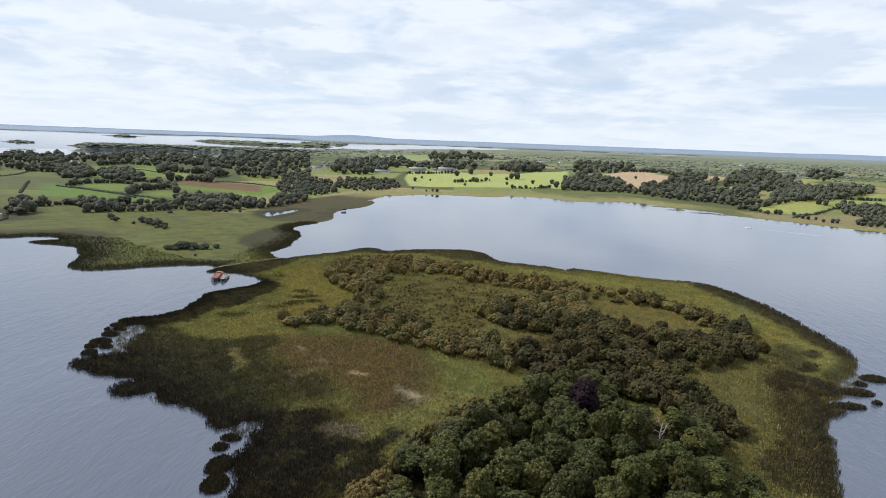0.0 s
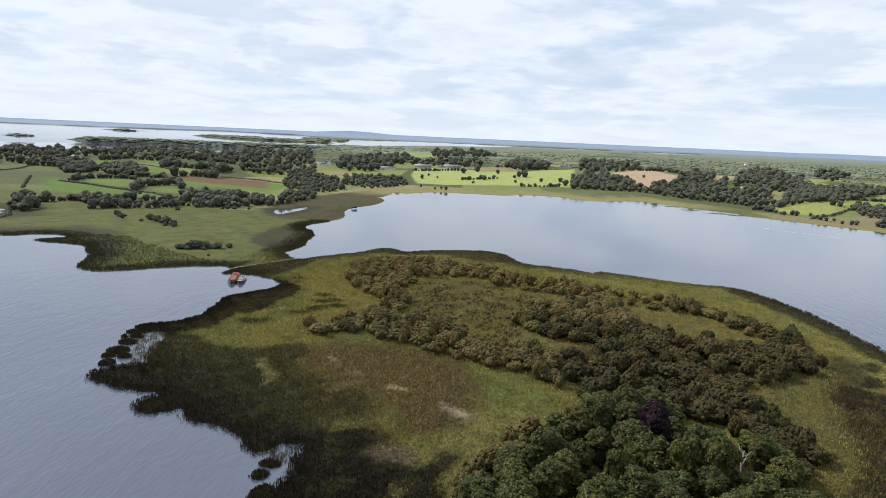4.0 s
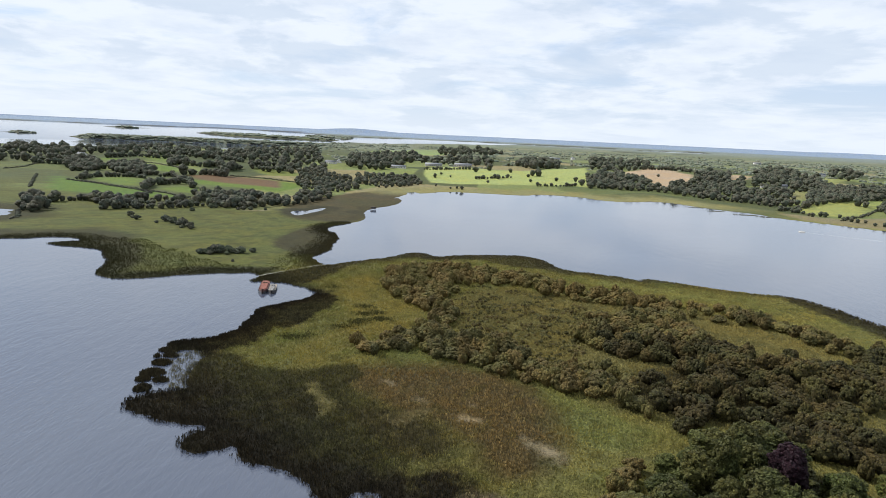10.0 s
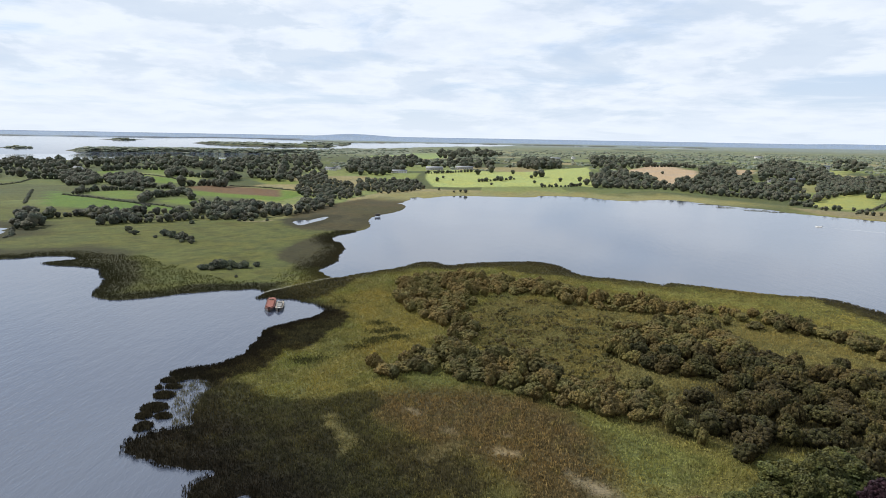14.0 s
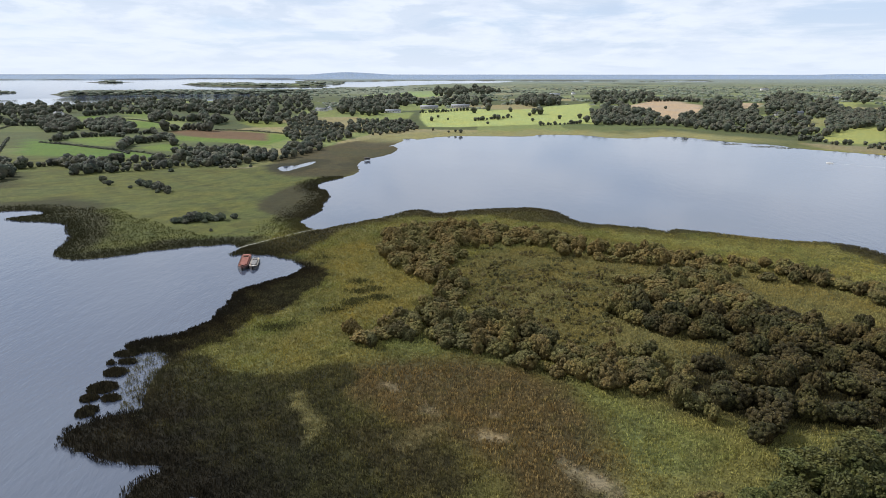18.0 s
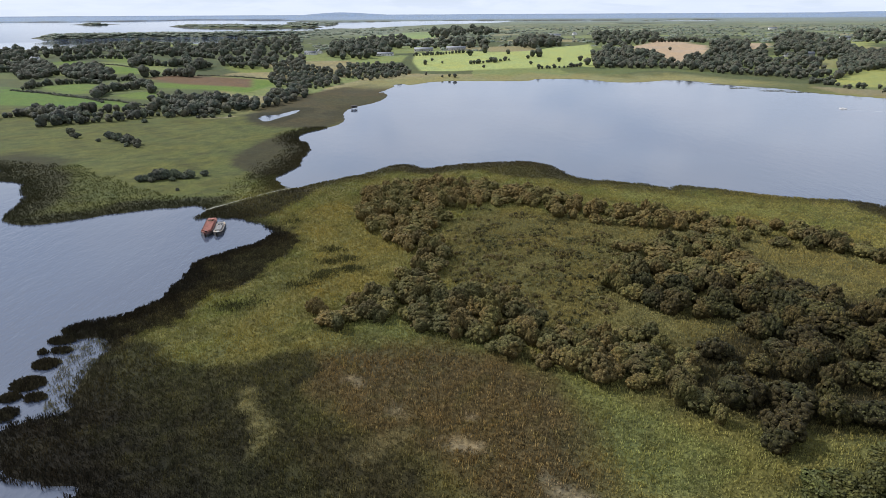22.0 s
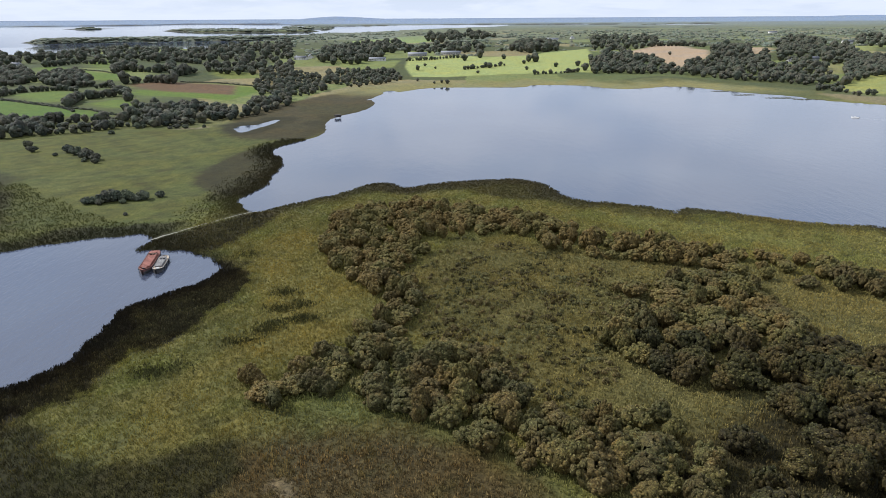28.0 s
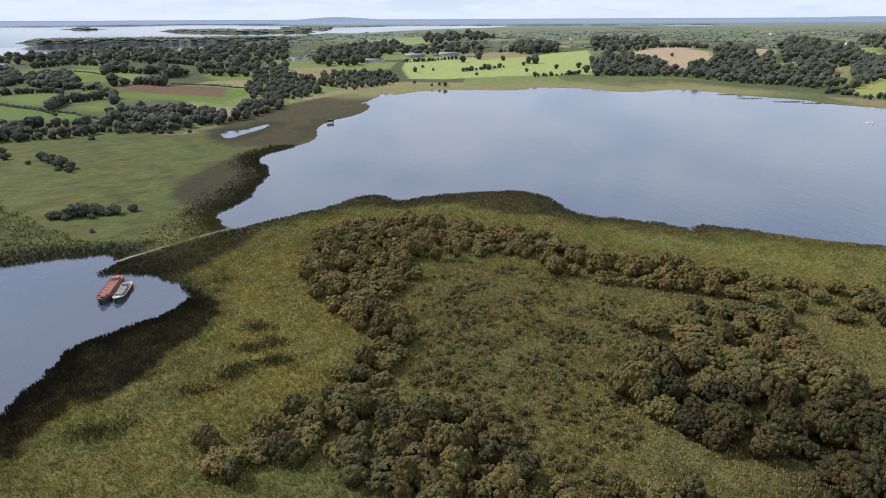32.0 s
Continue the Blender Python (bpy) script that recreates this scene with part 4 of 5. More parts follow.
BELT_SOUTH_EAST = [(12, 214), (22, 203), (34, 196), (51, 205), (60, 200), (75, 208), (100, 214), (130, 231), (125, 243), (104, 252), (93, 260), (80, 256),
                   (72, 245), (59, 237), (48, 232), (30, 236), (18, 225)]
CLUMP_GLADE = [(54, 190), (75, 206), (84, 198), (87, 184), (84, 160), (74, 150), (68, 165), (67, 180)]
spots = []
for poly, gap in ((BELT_SOUTH, 4.2), (BELT_WEST, 4.7), (CLUMP_EAST, 5.0), (BELT_SOUTH_EAST, 7.4), (BELT_NORTH_EAST, 6.6), (CLUMP_GLADE, 5.0)):
    for q in scatter(rng, poly, gap):
        if not spots or min((q[0] - s[0]) ** 2 + (q[1] - s[1]) ** 2 for s in spots) > (13 if q[0] < 15 else 17):
            spots.append(tuple(q))
spots += [(-63, 247), (-59, 250), (-61, 244), (-57, 253), (-68.5, 253.5), (29, 303), (33, 299), (-34, 338), (-31, 336), (-24, 352), (3, 360)]
spots = vary(spots, 0.66, 1.36, 0.85, 1.5)
spots = [(x, y, s * 1.15, h * 1.1, a) if x > 15 else (x, y, s, h, a) for x, y, s, h, a in spots]
dusk = [s for s in spots if s[1] < 268 and s[0] > 26]
spots = [s for s in spots if s not in dusk]
near = [s for s in spots if s[1] < 310][:290]
rest = [s for s in spots if s not in near]
set_out(BUSHES, near)
# browner bushes, their leaf colour also darkened for the dimmer south-east end
ALDERS = [bush(40 + i, R, H, n, "alder_bush", "olive-brown alder bush of the thicket, darkened for the dim south-east end", "bush", "alder bushes of the thicket", M_ALDER)
          for i, (R, H, n) in enumerate([(3.7, 4.5, 600), (3.1, 3.8, 480), (4.3, 4.9, 720), (3.4, 4.6, 560)])]
set_out(ALDERS, dusk)
stamp("willow_thicket", [b.name for b in BUSHES], rest, [M_WILLOW, M_WILLOW_BODY], "dense olive-green willow thicket farther along the island", "thicket", thin=True)

# low shrubs of the glade
LOW = [bush(60 + i, 1.0, h, 80, "low_shrub", "low grey-green shrub among the glade grass", "shrub", "shrubs of the glade", size=0.17) for i, h in enumerate((1.1, 1.5, 0.9))]
GLADE = [(-29, 352), (1, 350), (12, 336), (35, 317), (45, 310), (30, 288), (20, 268), (14, 244), (2, 242), (-6, 250), (-14, 268), (-30, 272), (-31, 300), (-36, 325)]
pts = scatter(rng, GLADE, 2.6, 0.5)
pts = pts[rng.permutation(len(pts))]
keep = [p for p in pts if wob(p[0], p[1], 22, 2) > -0.36 + rng.uniform(-0.3, 0.3) + 0.55 * sstep(310, 335, p[1])]
low = vary(keep, 0.45, 1.3, 0.6, 1.4)
set_out(LOW, low[:60])
if len(low) > 60:
    brown = [s for s in low[60:] if wob(s[0], s[1], 30, 5) > -0.05]
    stamp("glade_scrub", [b.name for b in LOW], [s for s in low[60:] if s not in brown], [M_WILLOW, M_WILLOW_BODY], "low grey-green scrub scattered over the glade", "scrub")
    stamp("glade_scrub", [b.name for b in LOW], brown, [M_ALDER, M_ALDER_BODY], "low brownish scrub scattered over the glade", "scrub")

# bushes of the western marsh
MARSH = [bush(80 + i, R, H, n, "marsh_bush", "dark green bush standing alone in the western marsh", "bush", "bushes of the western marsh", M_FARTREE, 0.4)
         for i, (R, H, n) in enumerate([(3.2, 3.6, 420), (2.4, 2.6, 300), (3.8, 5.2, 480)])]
MARSH_AT = [(-187, 402, 0.9), (-182, 404, 1.1), (-177, 407, 1.2), (-172, 409, 1.2), (-167, 408, 1.1), (-181, 401, 0.6), (-171, 403, 0.6), (-184.5, 403, 1.0), (-179.5, 405.5, 1.1), (-174.5, 408, 1.1), (-169.5, 408.5, 1.1), (-164, 409, 0.9), (-158, 413, 0.8), (-161, 384, 0.5),
            (-261, 518, 1.1), (-253, 512, 1.4), (-246, 506, 1.4), (-240, 500, 1.3), (-232, 495, 1.2), (-237, 492, 0.9), (-228, 487, 0.6), (-300, 538, 1.2), (-293, 528, 0.9), (-286, 521, 0.8),
            (-264, 508, 0.6), (-268, 584, 1.1), (-260, 609, 0.9), (-256, 611, 0.8), (-233, 605, 0.9), (-229, 608, 0.8), (-222, 608, 1.0), (-209, 612, 0.8), (-316, 581, 1.4), (-331, 584, 1.6)]
set_out(MARSH, [(x, y, s, s * rng.uniform(0.85, 1.2), rng.uniform(0, 6.28)) for x, y, s in MARSH_AT])

# ---- broadleaf wood at the near end ----
WOOD = [(-14, 98), (-11, 126), (-2, 143), (8, 158), (17, 171), (33, 183), (50, 186), (52, 166), (66, 170), (74, 156), (68, 134), (72, 118), (78, 98), (60, 60), (0, 60)]
TREES = [tree(100 + i, R, H, n, "broadleaf_tree", "tall mature broadleaf tree with a dense dark green crown", "tree", "trees of the wood", m, 0.26, 13)
         for i, (R, H, n, m) in enumerate([(4.7, 13.0, 2300, M_TREE), (4.2, 14.8, 2100, M_TREE), (5.2, 12.0, 2500, M_TREE), (3.8, 11.0, 1700, M_TREE_Y), (4.4, 13.5, 2100, M_TREE), (4.6, 12.4, 2300, M_TREE), (4.0, 14.0, 2000, M_TREE)])]
pts = [p for p in scatter(rng, WOOD, 7.6) if math.hypot(p[0] - 40, p[1] - 159) > 6.5 and math.hypot(p[0] - 58, p[1] - 149) > 6]
set_out(TREES, [(x, y, s * 1.1, h * (0.62 + 0.42 * sstep(0, 14, sdist(x, y, np.array(WOOD, float)))), a) for x, y, s, h, a in vary(pts, 0.72, 1.15, 0.75, 1.18)])
copper = tree(120, 4.6, 15.5, 1900, "copper_beech", "dark purple copper beech rising over the wood", "tree", "", M_PURPLE, 0.26)
copper.matrix_basis = pose(40, 159, 0.2, 0, 0, 40) @ Matrix.Diagonal((1.08, 1.08, 1.06, 1))
EDGE = [(-18, 112), (-14, 132), (-6, 150), (4, 166), (12, 174), (7, 160), (-3, 142), (-12, 124)]
set_out([BUSHES[0]], [(near[0][0], near[0][1], 1, 1, 0)])
for x, y, s, h, a in vary([tuple(p) for p in scatter(rng, EDGE, 4.2)], 0.7, 1.2, 0.9, 1.5):
    copy_thing(BUSHES[rng.integers(6)], pose(x, y, 0.3, 0, 0, math.degrees(a))).matrix_basis = pose(x, y, 0.3, 0, 0, math.degrees(a)) @ Matrix.Diagonal((s, s, h, 1))

M_DEAD = plain("bleached_wood", (0.27, 0.24, 0.20), 0.85, 0, 0.2, 2.0)
dead = new("dead_tree")
dead.matrix_basis = pose(58, 149, 0.2, 0, 0, 20)
mesh_object("trunk", *tube([(0, 0, -0.4), (0.2, 0, 3), (0.1, 0.3, 6), (0.5, 0.2, 9)], [0.3, 0.26, 0.2, 0.12], 8), M_DEAD, dead)
for i, (a, z, r) in enumerate([(20, 5.5, 3.0), (150, 6.2, 2.4), (250, 6.8, 2.8), (330, 7.6, 2.2), (90, 8.2, 2.0), (200, 8.8, 1.8)]):
    c, q = math.cos(radians(a)), math.sin(radians(a))
    mesh_object("branch", *joined([tube([(0.2, 0.1, z), (r * 0.5 * c, r * 0.5 * q, z + 0.7), (r * 0.8 * c, r * 0.8 * q, z + 1.7), (r * c, r * q, z + 2.0)], [0.13, 0.1, 0.07, 0.02], 5),
                                   tube([(r * 0.5 * c, r * 0.5 * q, z + 0.7), (r * 0.75 * c - 0.5 * q, r * 0.75 * q + 0.5 * c, z + 0.8)], [0.07, 0.02], 4)]), M_DEAD, dead)
tagged(dead, "bare bleached dead tree with forked branches", "tree")

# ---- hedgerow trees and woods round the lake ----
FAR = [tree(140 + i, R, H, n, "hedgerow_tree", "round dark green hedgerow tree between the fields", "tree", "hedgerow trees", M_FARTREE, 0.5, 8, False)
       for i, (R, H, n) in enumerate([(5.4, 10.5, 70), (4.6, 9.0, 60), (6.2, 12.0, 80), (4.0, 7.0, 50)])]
WOODS = [  # outline, spacing, scale
    ([(-558, 975), (-580, 1060), (-527, 1025), (-452, 905), (-471, 890), (-519, 922)], 8, 1.15),
    ([(-576, 912), (-675, 1050), (-687, 1110), (-611, 1040), (-557, 965), (-557, 915)], 9, 1.1),
    ([(-321, 716), (-293, 732), (-251, 730), (-209, 690), (-204, 739), (-195, 820), (-169, 737), (-178, 705), (-195, 645), (-221, 633), (-250, 608), (-274, 655), (-287, 650)], 8.5, 0.85),
    ([(-862, 1330), (-817, 1405), (-809, 1650), (-593, 1570), (-591, 1750), (-448, 1960), (-279, 1225), (-317, 1200), (-421, 1235), (-496, 1215), (-602, 1250), (-688, 1230), (-750, 1170)], 19, 1.2),
    ([(-255, 912), (-265, 995), (-240, 1055), (-185, 810), (-218, 800)], 9, 0.75),
    ([(-382, 1085), (-354, 1155), (-257, 1130), (-238, 1045), (-271, 1030), (-342, 1050)], 10, 1.0),
    ([(-174, 935), (-184, 1035), (-156, 1083), (-123, 1042), (-94, 1062), (-74, 958), (-90, 930), (-129, 882)], 9, 0.7),
    ([(-237, 1040), (-198, 1015), (-169, 910), (-153, 853), (-167, 800), (-183, 800)], 8, 0.65),
    ([(-235, 1235), (-270, 1560), (-212, 1600), (-161, 1490), (-128, 1250), (-165, 1175), (-209, 1175)], 14, 1.4),
    ([(-246, 1750), (-160, 1970), (-91, 1660), (-10, 1710), (77, 1600), (60, 1415), (-42, 1435), (-91, 1440), (-141, 1445)], 17, 1.2),
    ([(120, 1485), (200, 1910), (271, 1900), (267, 1700), (225, 1500), (151, 1415)], 14, 1.25),
    ([(-74, 2150), (-63, 3000), (10, 2780), (212, 2930), (168, 2420), (-7, 1985)], 32, 1.6),
    ([(453, 2180), (590, 1965), (462, 1585), (390, 1475), (349, 1510), (302, 1535)], 19, 1.25),
    ([(467, 1290), (592, 1515), (610, 1450), (471, 1158), (428, 1180)], 12, 1.2),
    ([(753, 1620), (977, 1930), (857, 1600), (586, 1145), (517, 1090), (519, 1150)], 17, 1.3),
    ([(675, 1300), (828, 1480), (648, 1160), (554, 1065), (560, 1105)], 13, 1.2),
    ([(591, 1095), (682, 1195), (708, 1170), (573, 970), (502, 920), (457, 880), (540, 1010)], 10, 0.95),
    ([(1123, 1910), (1212, 1890), (881, 1420), (852, 1480)], 22, 1.4),
    ([(-756, 1015), (-948, 1275), (-974, 1385), (-869, 1380), (-684, 1080), (-713, 1040)], 15, 1.1),
    ([(-395, 538), (-441, 612), (-444, 637), (-383, 562), (-380, 530)], 8, 0.9),
    ([(521, 986), (645, 1155), (683, 1148), (792, 1220), (834, 1208), (774, 1118), (666, 1021), (600, 974), (546, 973), (502, 948)], 10, 1.0),
    ([(567, 893), (607, 928), (629, 911), (660, 905), (600, 800), (542, 781), (524, 798)], 8, 0.8),
    ([(469, 700), (516, 753), (560, 770), (510, 679), (469, 683)], 8, 0.7),
    ([(235, 1240), (190, 1022), (290, 1005), (310, 995), (341, 945), (385, 905), (408, 872), (468, 912), (517, 1028), (520, 1085), (460, 1065), (548, 1255), (476, 1170), (452, 1225), (405, 1140), (365, 1118), (331, 1060), (317, 1080), (345, 1220), (313, 1290)], 10.5, 0.95),
]
LINES = [  # line, spacing, scale
    ([(-340, 566), (-318, 586), (-297, 590), (-274, 611)], 6, 0.65), ([(-388, 636), (-344, 620), (-341, 640), (-287, 640), (-283, 665)], 7, 0.8),
    ([(-339, 598), (-284, 617), (-237, 621), (-220, 626)], 6, 0.65), ([(-508, 812), (-507, 860), (-468, 875), (-441, 853)], 7, 0.7),
    ([(-427, 930), (-399, 950), (-359, 934)], 9, 1.25), ([(-503, 1060), (-522, 1138), (-486, 1093), (-442, 1073), (-441, 1112), (-400, 1023), (-380, 1070)], 13, 1.3),
    ([(-579, 1310), (-512, 1255), (-417, 1180)], 10, 1.0), ([(-382, 728), (-399, 780), (-377, 815)], 7, 0.95), ([(-438, 888), (-427, 900), (-365, 812), (-341, 767)], 7, 0.85),
    ([(-407, 602), (-387, 622), (-334, 582), (-345, 640)], 7, 0.8), ([(260, 1245), (398, 1700)], 11, 1.0), ([(309, 1265), (398, 1700)], 12, 1.0), ([(457, 1605), (524, 1605), (548, 1515)], 12, 1.0),
    ([(13, 1083), (40, 1109), (80, 1144)], 8, 0.6), ([(107, 1010), (142, 1020), (177, 1040)], 7, 0.5), ([(-81, 1230), (-48, 1250), (13, 1303)], 8, 0.6), ([(395, 830), (448, 876), (470, 898)], 8, 0.55),
    ([(424, 745), (493, 808), (559, 879)], 5, 0.35), ([(632, 1012), (720, 1010)], 8, 0.6),
    ([(-658, 1150), (-640, 1220), (-528, 1200)], 11, 0.9), ([(-690, 1000), (-640, 1000), (-570, 930)], 11, 0.9)]
SINGLES = [(17, 1233, 1.2), (47, 1285, 1.4), (65, 1540, 1.5), (51, 1107, 0.9), (87, 1253, 0.9), (124, 1201, 1.5), (135, 1200, 1.5), (112, 1171, 1.0), (153, 1108, 0.9), (-59, 1086, 0.7), (-49, 1132, 0.7),
           (-32, 1102, 0.5), (157, 1030, 0.7), (191, 1128, 1.1), (187, 1058, 1.2), (103, 1466, 1.0), (29, 1028, 0.7), (102, 1062, 0.5), (402, 1318, 1.0), (410, 818, 0.7), (414, 806, 0.7), (409, 778, 0.5),
           (425, 779, 0.6), (553, 1000, 0.9), (-32, 922, 0.5), (-23, 926, 0.5), (-16, 920, 0.5), (-54, 942, 0.4), (408, 821, 0.5), (414, 817, 0.7), (411, 789, 0.4), (423, 785, 0.6), (442, 778, 0.6), (433, 742, 0.6), (435, 734, 0.5),
           (445, 735, 0.5), (441, 713, 0.5), (449, 709, 0.5), (456, 711, 0.5), (564, 931, 1.2), (567, 918, 1.0)]
stand = [(x, y, s, s, rng.uniform(0, 6.28)) for x, y, s in SINGLES]
for line, gap, s in LINES:
    for (ax, ay), (bx, by) in zip(line, line[1:]):
        n = max(1, int(math.hypot(bx - ax, by - ay) / (gap * 0.66)))
        for k in range(n):
            t = (k + rng.uniform(-0.25, 0.25)) / n
            q = s * rng.uniform(0.7, 1.25)
            stand.append((ax + (bx - ax) * t + rng.uniform(-2, 2), ay + (by - ay) * t + rng.uniform(-2, 2), q, q * rng.uniform(0.85, 1.15), rng.uniform(0, 6.28)))
for poly, gap, s in WOODS:
    lowest = min(p[1] for p in poly)
    k = 1.0 if lowest < 700 else 1.1 if lowest < 1000 else 1.35 if lowest < 1400 else 1.7
    for x, y in scatter(rng, poly, gap * k, 0.75):
        q = s * (0.6 + 0.4 * k) * rng.uniform(0.75, 1.2)
        stand.append((x, y, q, q * rng.uniform(0.85, 1.1), rng.uniform(0, 6.28)))
ds = shore(np.array([p[0] for p in stand]), np.array([p[1] for p in stand]))
stand = [p for p, d in zip(stand, ds) if d > 2]
stand.sort(key=lambda p: p[1] + 0.3 * abs(p[0]))
set_out(FAR, stand[:290])
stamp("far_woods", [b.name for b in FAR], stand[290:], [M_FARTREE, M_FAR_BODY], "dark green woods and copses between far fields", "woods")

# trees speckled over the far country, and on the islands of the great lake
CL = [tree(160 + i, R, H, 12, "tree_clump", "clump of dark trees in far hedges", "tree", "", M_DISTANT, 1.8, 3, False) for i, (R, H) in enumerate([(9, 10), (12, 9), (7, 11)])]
ty = 1350 + 2450 * rng.random(60000) ** 1.2
tx = rng.uniform(-0.55, 0.95, 60000) * ty
pu, pv, ph = parcel(tx, ty)
w = ((pu < 0.07) | (pv < 0.07)) & (wob(tx, ty, 90, 3) > -0.35) | (ph < 0.10) & (wob(tx, ty, 120, 5) > 0.1)
for p, c in FIELDS[8:13]:
    w &= near_sdist(tx, ty, p, 20) < -5
speck = [(x, y, rng.uniform(0.35, 0.75) * (1 + y / 5000), rng.uniform(0.45, 0.95) * (1 - 0.35 * sstep(2600, 3800, y)), rng.uniform(0, 6.28)) for x, y in zip(tx[w][:4300], ty[w][:4300])]
for isle, n in zip(ISLES, (620, 190, 14, 4, 60, 8, 8)):
    lo, hi = isle.min(0), isle.max(0)
    k = 0
    while k < n:
        x, y = rng.uniform(lo, hi)
        if sdist(np.array([x]), np.array([y]), isle)[0] > min(9, 0.12 * (hi[1] - lo[1])):
            speck.append((x, y, rng.uniform(0.8, 1.3) * (1 + y / 6000), rng.uniform(0.5, 0.8), rng.uniform(0, 6.28)))
            k += 1
ds = shore(np.array([p[0] for p in speck]), np.array([p[1] for p in speck]))
speck = [p for p, d in zip(speck, ds) if d > 3]
set_out(CL, speck[:3])
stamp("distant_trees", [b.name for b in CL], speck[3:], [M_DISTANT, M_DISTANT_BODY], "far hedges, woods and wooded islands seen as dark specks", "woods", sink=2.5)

# trimmed hedges
for line in ([(-495, 796), (-438, 758), (-390, 730), (-346, 706), (-289, 660)], [(-517, 803), (-400, 740), (-358, 698)], [(-361, 952), (-315, 936), (-252, 907)],
             [(-584, 1120), (-540, 1100), (-483, 1042), (-444, 1002)], [(-674, 912), (-671, 950), (-685, 1006), (-630, 1000)], [(-501, 710), (-588, 853)], [(-370, 496), (-371, 504), (-395, 540)]):
    row = []
    for (ax, ay), (bx, by) in zip(line, line[1:]):
        n = max(1, int(math.hypot(bx - ax, by - ay) / 3.2))
        row += [(ax + (bx - ax) * k / n, ay + (by - ay) * k / n, rng.uniform(1.7, 2.3), rng.uniform(1.3, 1.9), rng.uniform(0, 6.28)) for k in range(n)]
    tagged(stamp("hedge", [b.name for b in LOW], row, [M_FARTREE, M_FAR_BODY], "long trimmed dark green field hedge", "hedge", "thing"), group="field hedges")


# ---- reeds ----
def blades(name, x, y, tall, wide, cols, base, label, category, kind="stuff"):
    """Tufts of three blades at x, y; tall and wide per tuft."""
    n = len(x)
    V = np.empty((n, 3, 3, 3))
    for k in range(3):
        a = rng.uniform(0, 6.28, n)
        lean = rng.uniform(0.05, 0.28, n) * tall
        bx, by = x + rng.uniform(-0.35, 0.35, n), y + rng.uniform(-0.35, 0.35, n)
        tx, ty = bx + np.cos(a) * lean, by + np.sin(a) * lean
        ox, oy = -np.sin(a + 0.7) * wide, np.cos(a + 0.7) * wide
        h = tall * rng.uniform(0.75, 1.2, n)
        V[:, k, 0] = np.stack([bx, by, base - 0.2], 1)
        V[:, k, 1] = np.stack([tx + ox, ty + oy, base + h], 1)
        V[:, k, 2] = np.stack([tx - ox, ty - oy, base + h * rng.uniform(0.6, 0.9, n)], 1)
    F_ = np.arange(n * 9).reshape(-1, 3)
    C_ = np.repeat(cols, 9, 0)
    C_[0::3] *= (0.80, 0.72, 0.72)          # foot of the blades browned and darkened, painting the shade there
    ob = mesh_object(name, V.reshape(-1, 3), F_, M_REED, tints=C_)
    return tagged(ob, label, category, kind=kind)


n = 290000
x, y = rng.uniform(-150, 175, n), 105 + 345 * rng.random(n) ** 1.35
bx_, by_ = rng.uniform(-136, -80, 50000), rng.uniform(195, 330, 50000)
thick = near_sdist(bx_, by_, ZONES[4][0], 3) > 2.5 * wob(bx_, by_, 11)
x, y = np.r_[x, bx_[thick], rng.uniform(-50, 90, 36000)], np.r_[y, by_[thick], rng.uniform(-60, 108, 36000)]
n = len(x)
d = shore(x, y)
k = (d > -0.8) & (-near_sdist(x, y, CHANNEL, 30) > 1.2) & ~((np.abs(x - 30) < 30) & (y < 130) & (y > 62)) & ~((x < -112 - 30 * rng.random(n)) & (y > 358))
x, y, d = x[k], y[k], d[k]
c = tint(x, y, np.maximum(d, 0.5))
lum = c.mean(1)
bare = sstep(0.085, 0.10, c[:, 0] - c[:, 1] * 0.75)
k = rng.random(len(x)) > bare * 0.9
x, y, d, c, lum = x[k], y[k], d[k], c[k], lum[k]
dark = 1 - sstep(0.03, 0.07, lum)
c = np.clip(c * (0.95 + 1.1 * rng.random(len(x)) ** 1.4)[:, None] * (1 + 0.12 * wob(x, y, 2.3, 1))[:, None], 0, 1)
tall = (0.42 + (0.08 * dark + (0.20 + 0.35 * dark) * (1 - sstep(1, 6, d))) * (1 - 0.75 * sstep(320, 380, y))) * rng.uniform(0.75, 1.25, len(x))
ch = -near_sdist(x, y, CHANNEL, 30)
tall *= 0.45 + 0.55 * sstep(1, 8, ch)
wide = (0.10 + 0.06 * sstep(200, 400, y)) * (1 - 0.25 * dark)
z = np.maximum(height(x, y, d), -0.6)
n = 260000
wx, wy = rng.uniform(-330, -104, n), rng.uniform(330, 660, n)
wd = shore(wx, wy)
belt = np.maximum(near_sdist(wx, wy, ZONES[14][0], 20), near_sdist(wx, wy, ZONES[16][0], 20))
k = (wd > -0.2) & (-near_sdist(wx, wy, CHANNEL, 30) > 1.0) & ~((wx > -112) & (wy < 345)) & ((wd < 3.5 + 15 * rng.random(n) ** 2) & (wy < 560) | (belt > 4 * wob(wx, wy, 17, 3)) & (rng.random(n) < 0.28 * (1 - sstep(500, 655, wy))))
wx, wy, wd = wx[k], wy[k], wd[k]
wc = np.clip(tint(wx, wy, np.maximum(wd, 0.3)) * rng.uniform(0.8, 1.7, len(wx))[:, None], 0, 1)
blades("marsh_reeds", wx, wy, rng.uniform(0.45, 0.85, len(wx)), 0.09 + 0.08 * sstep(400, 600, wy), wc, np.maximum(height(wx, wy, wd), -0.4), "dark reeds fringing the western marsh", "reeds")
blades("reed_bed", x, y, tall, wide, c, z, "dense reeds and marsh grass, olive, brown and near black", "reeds")

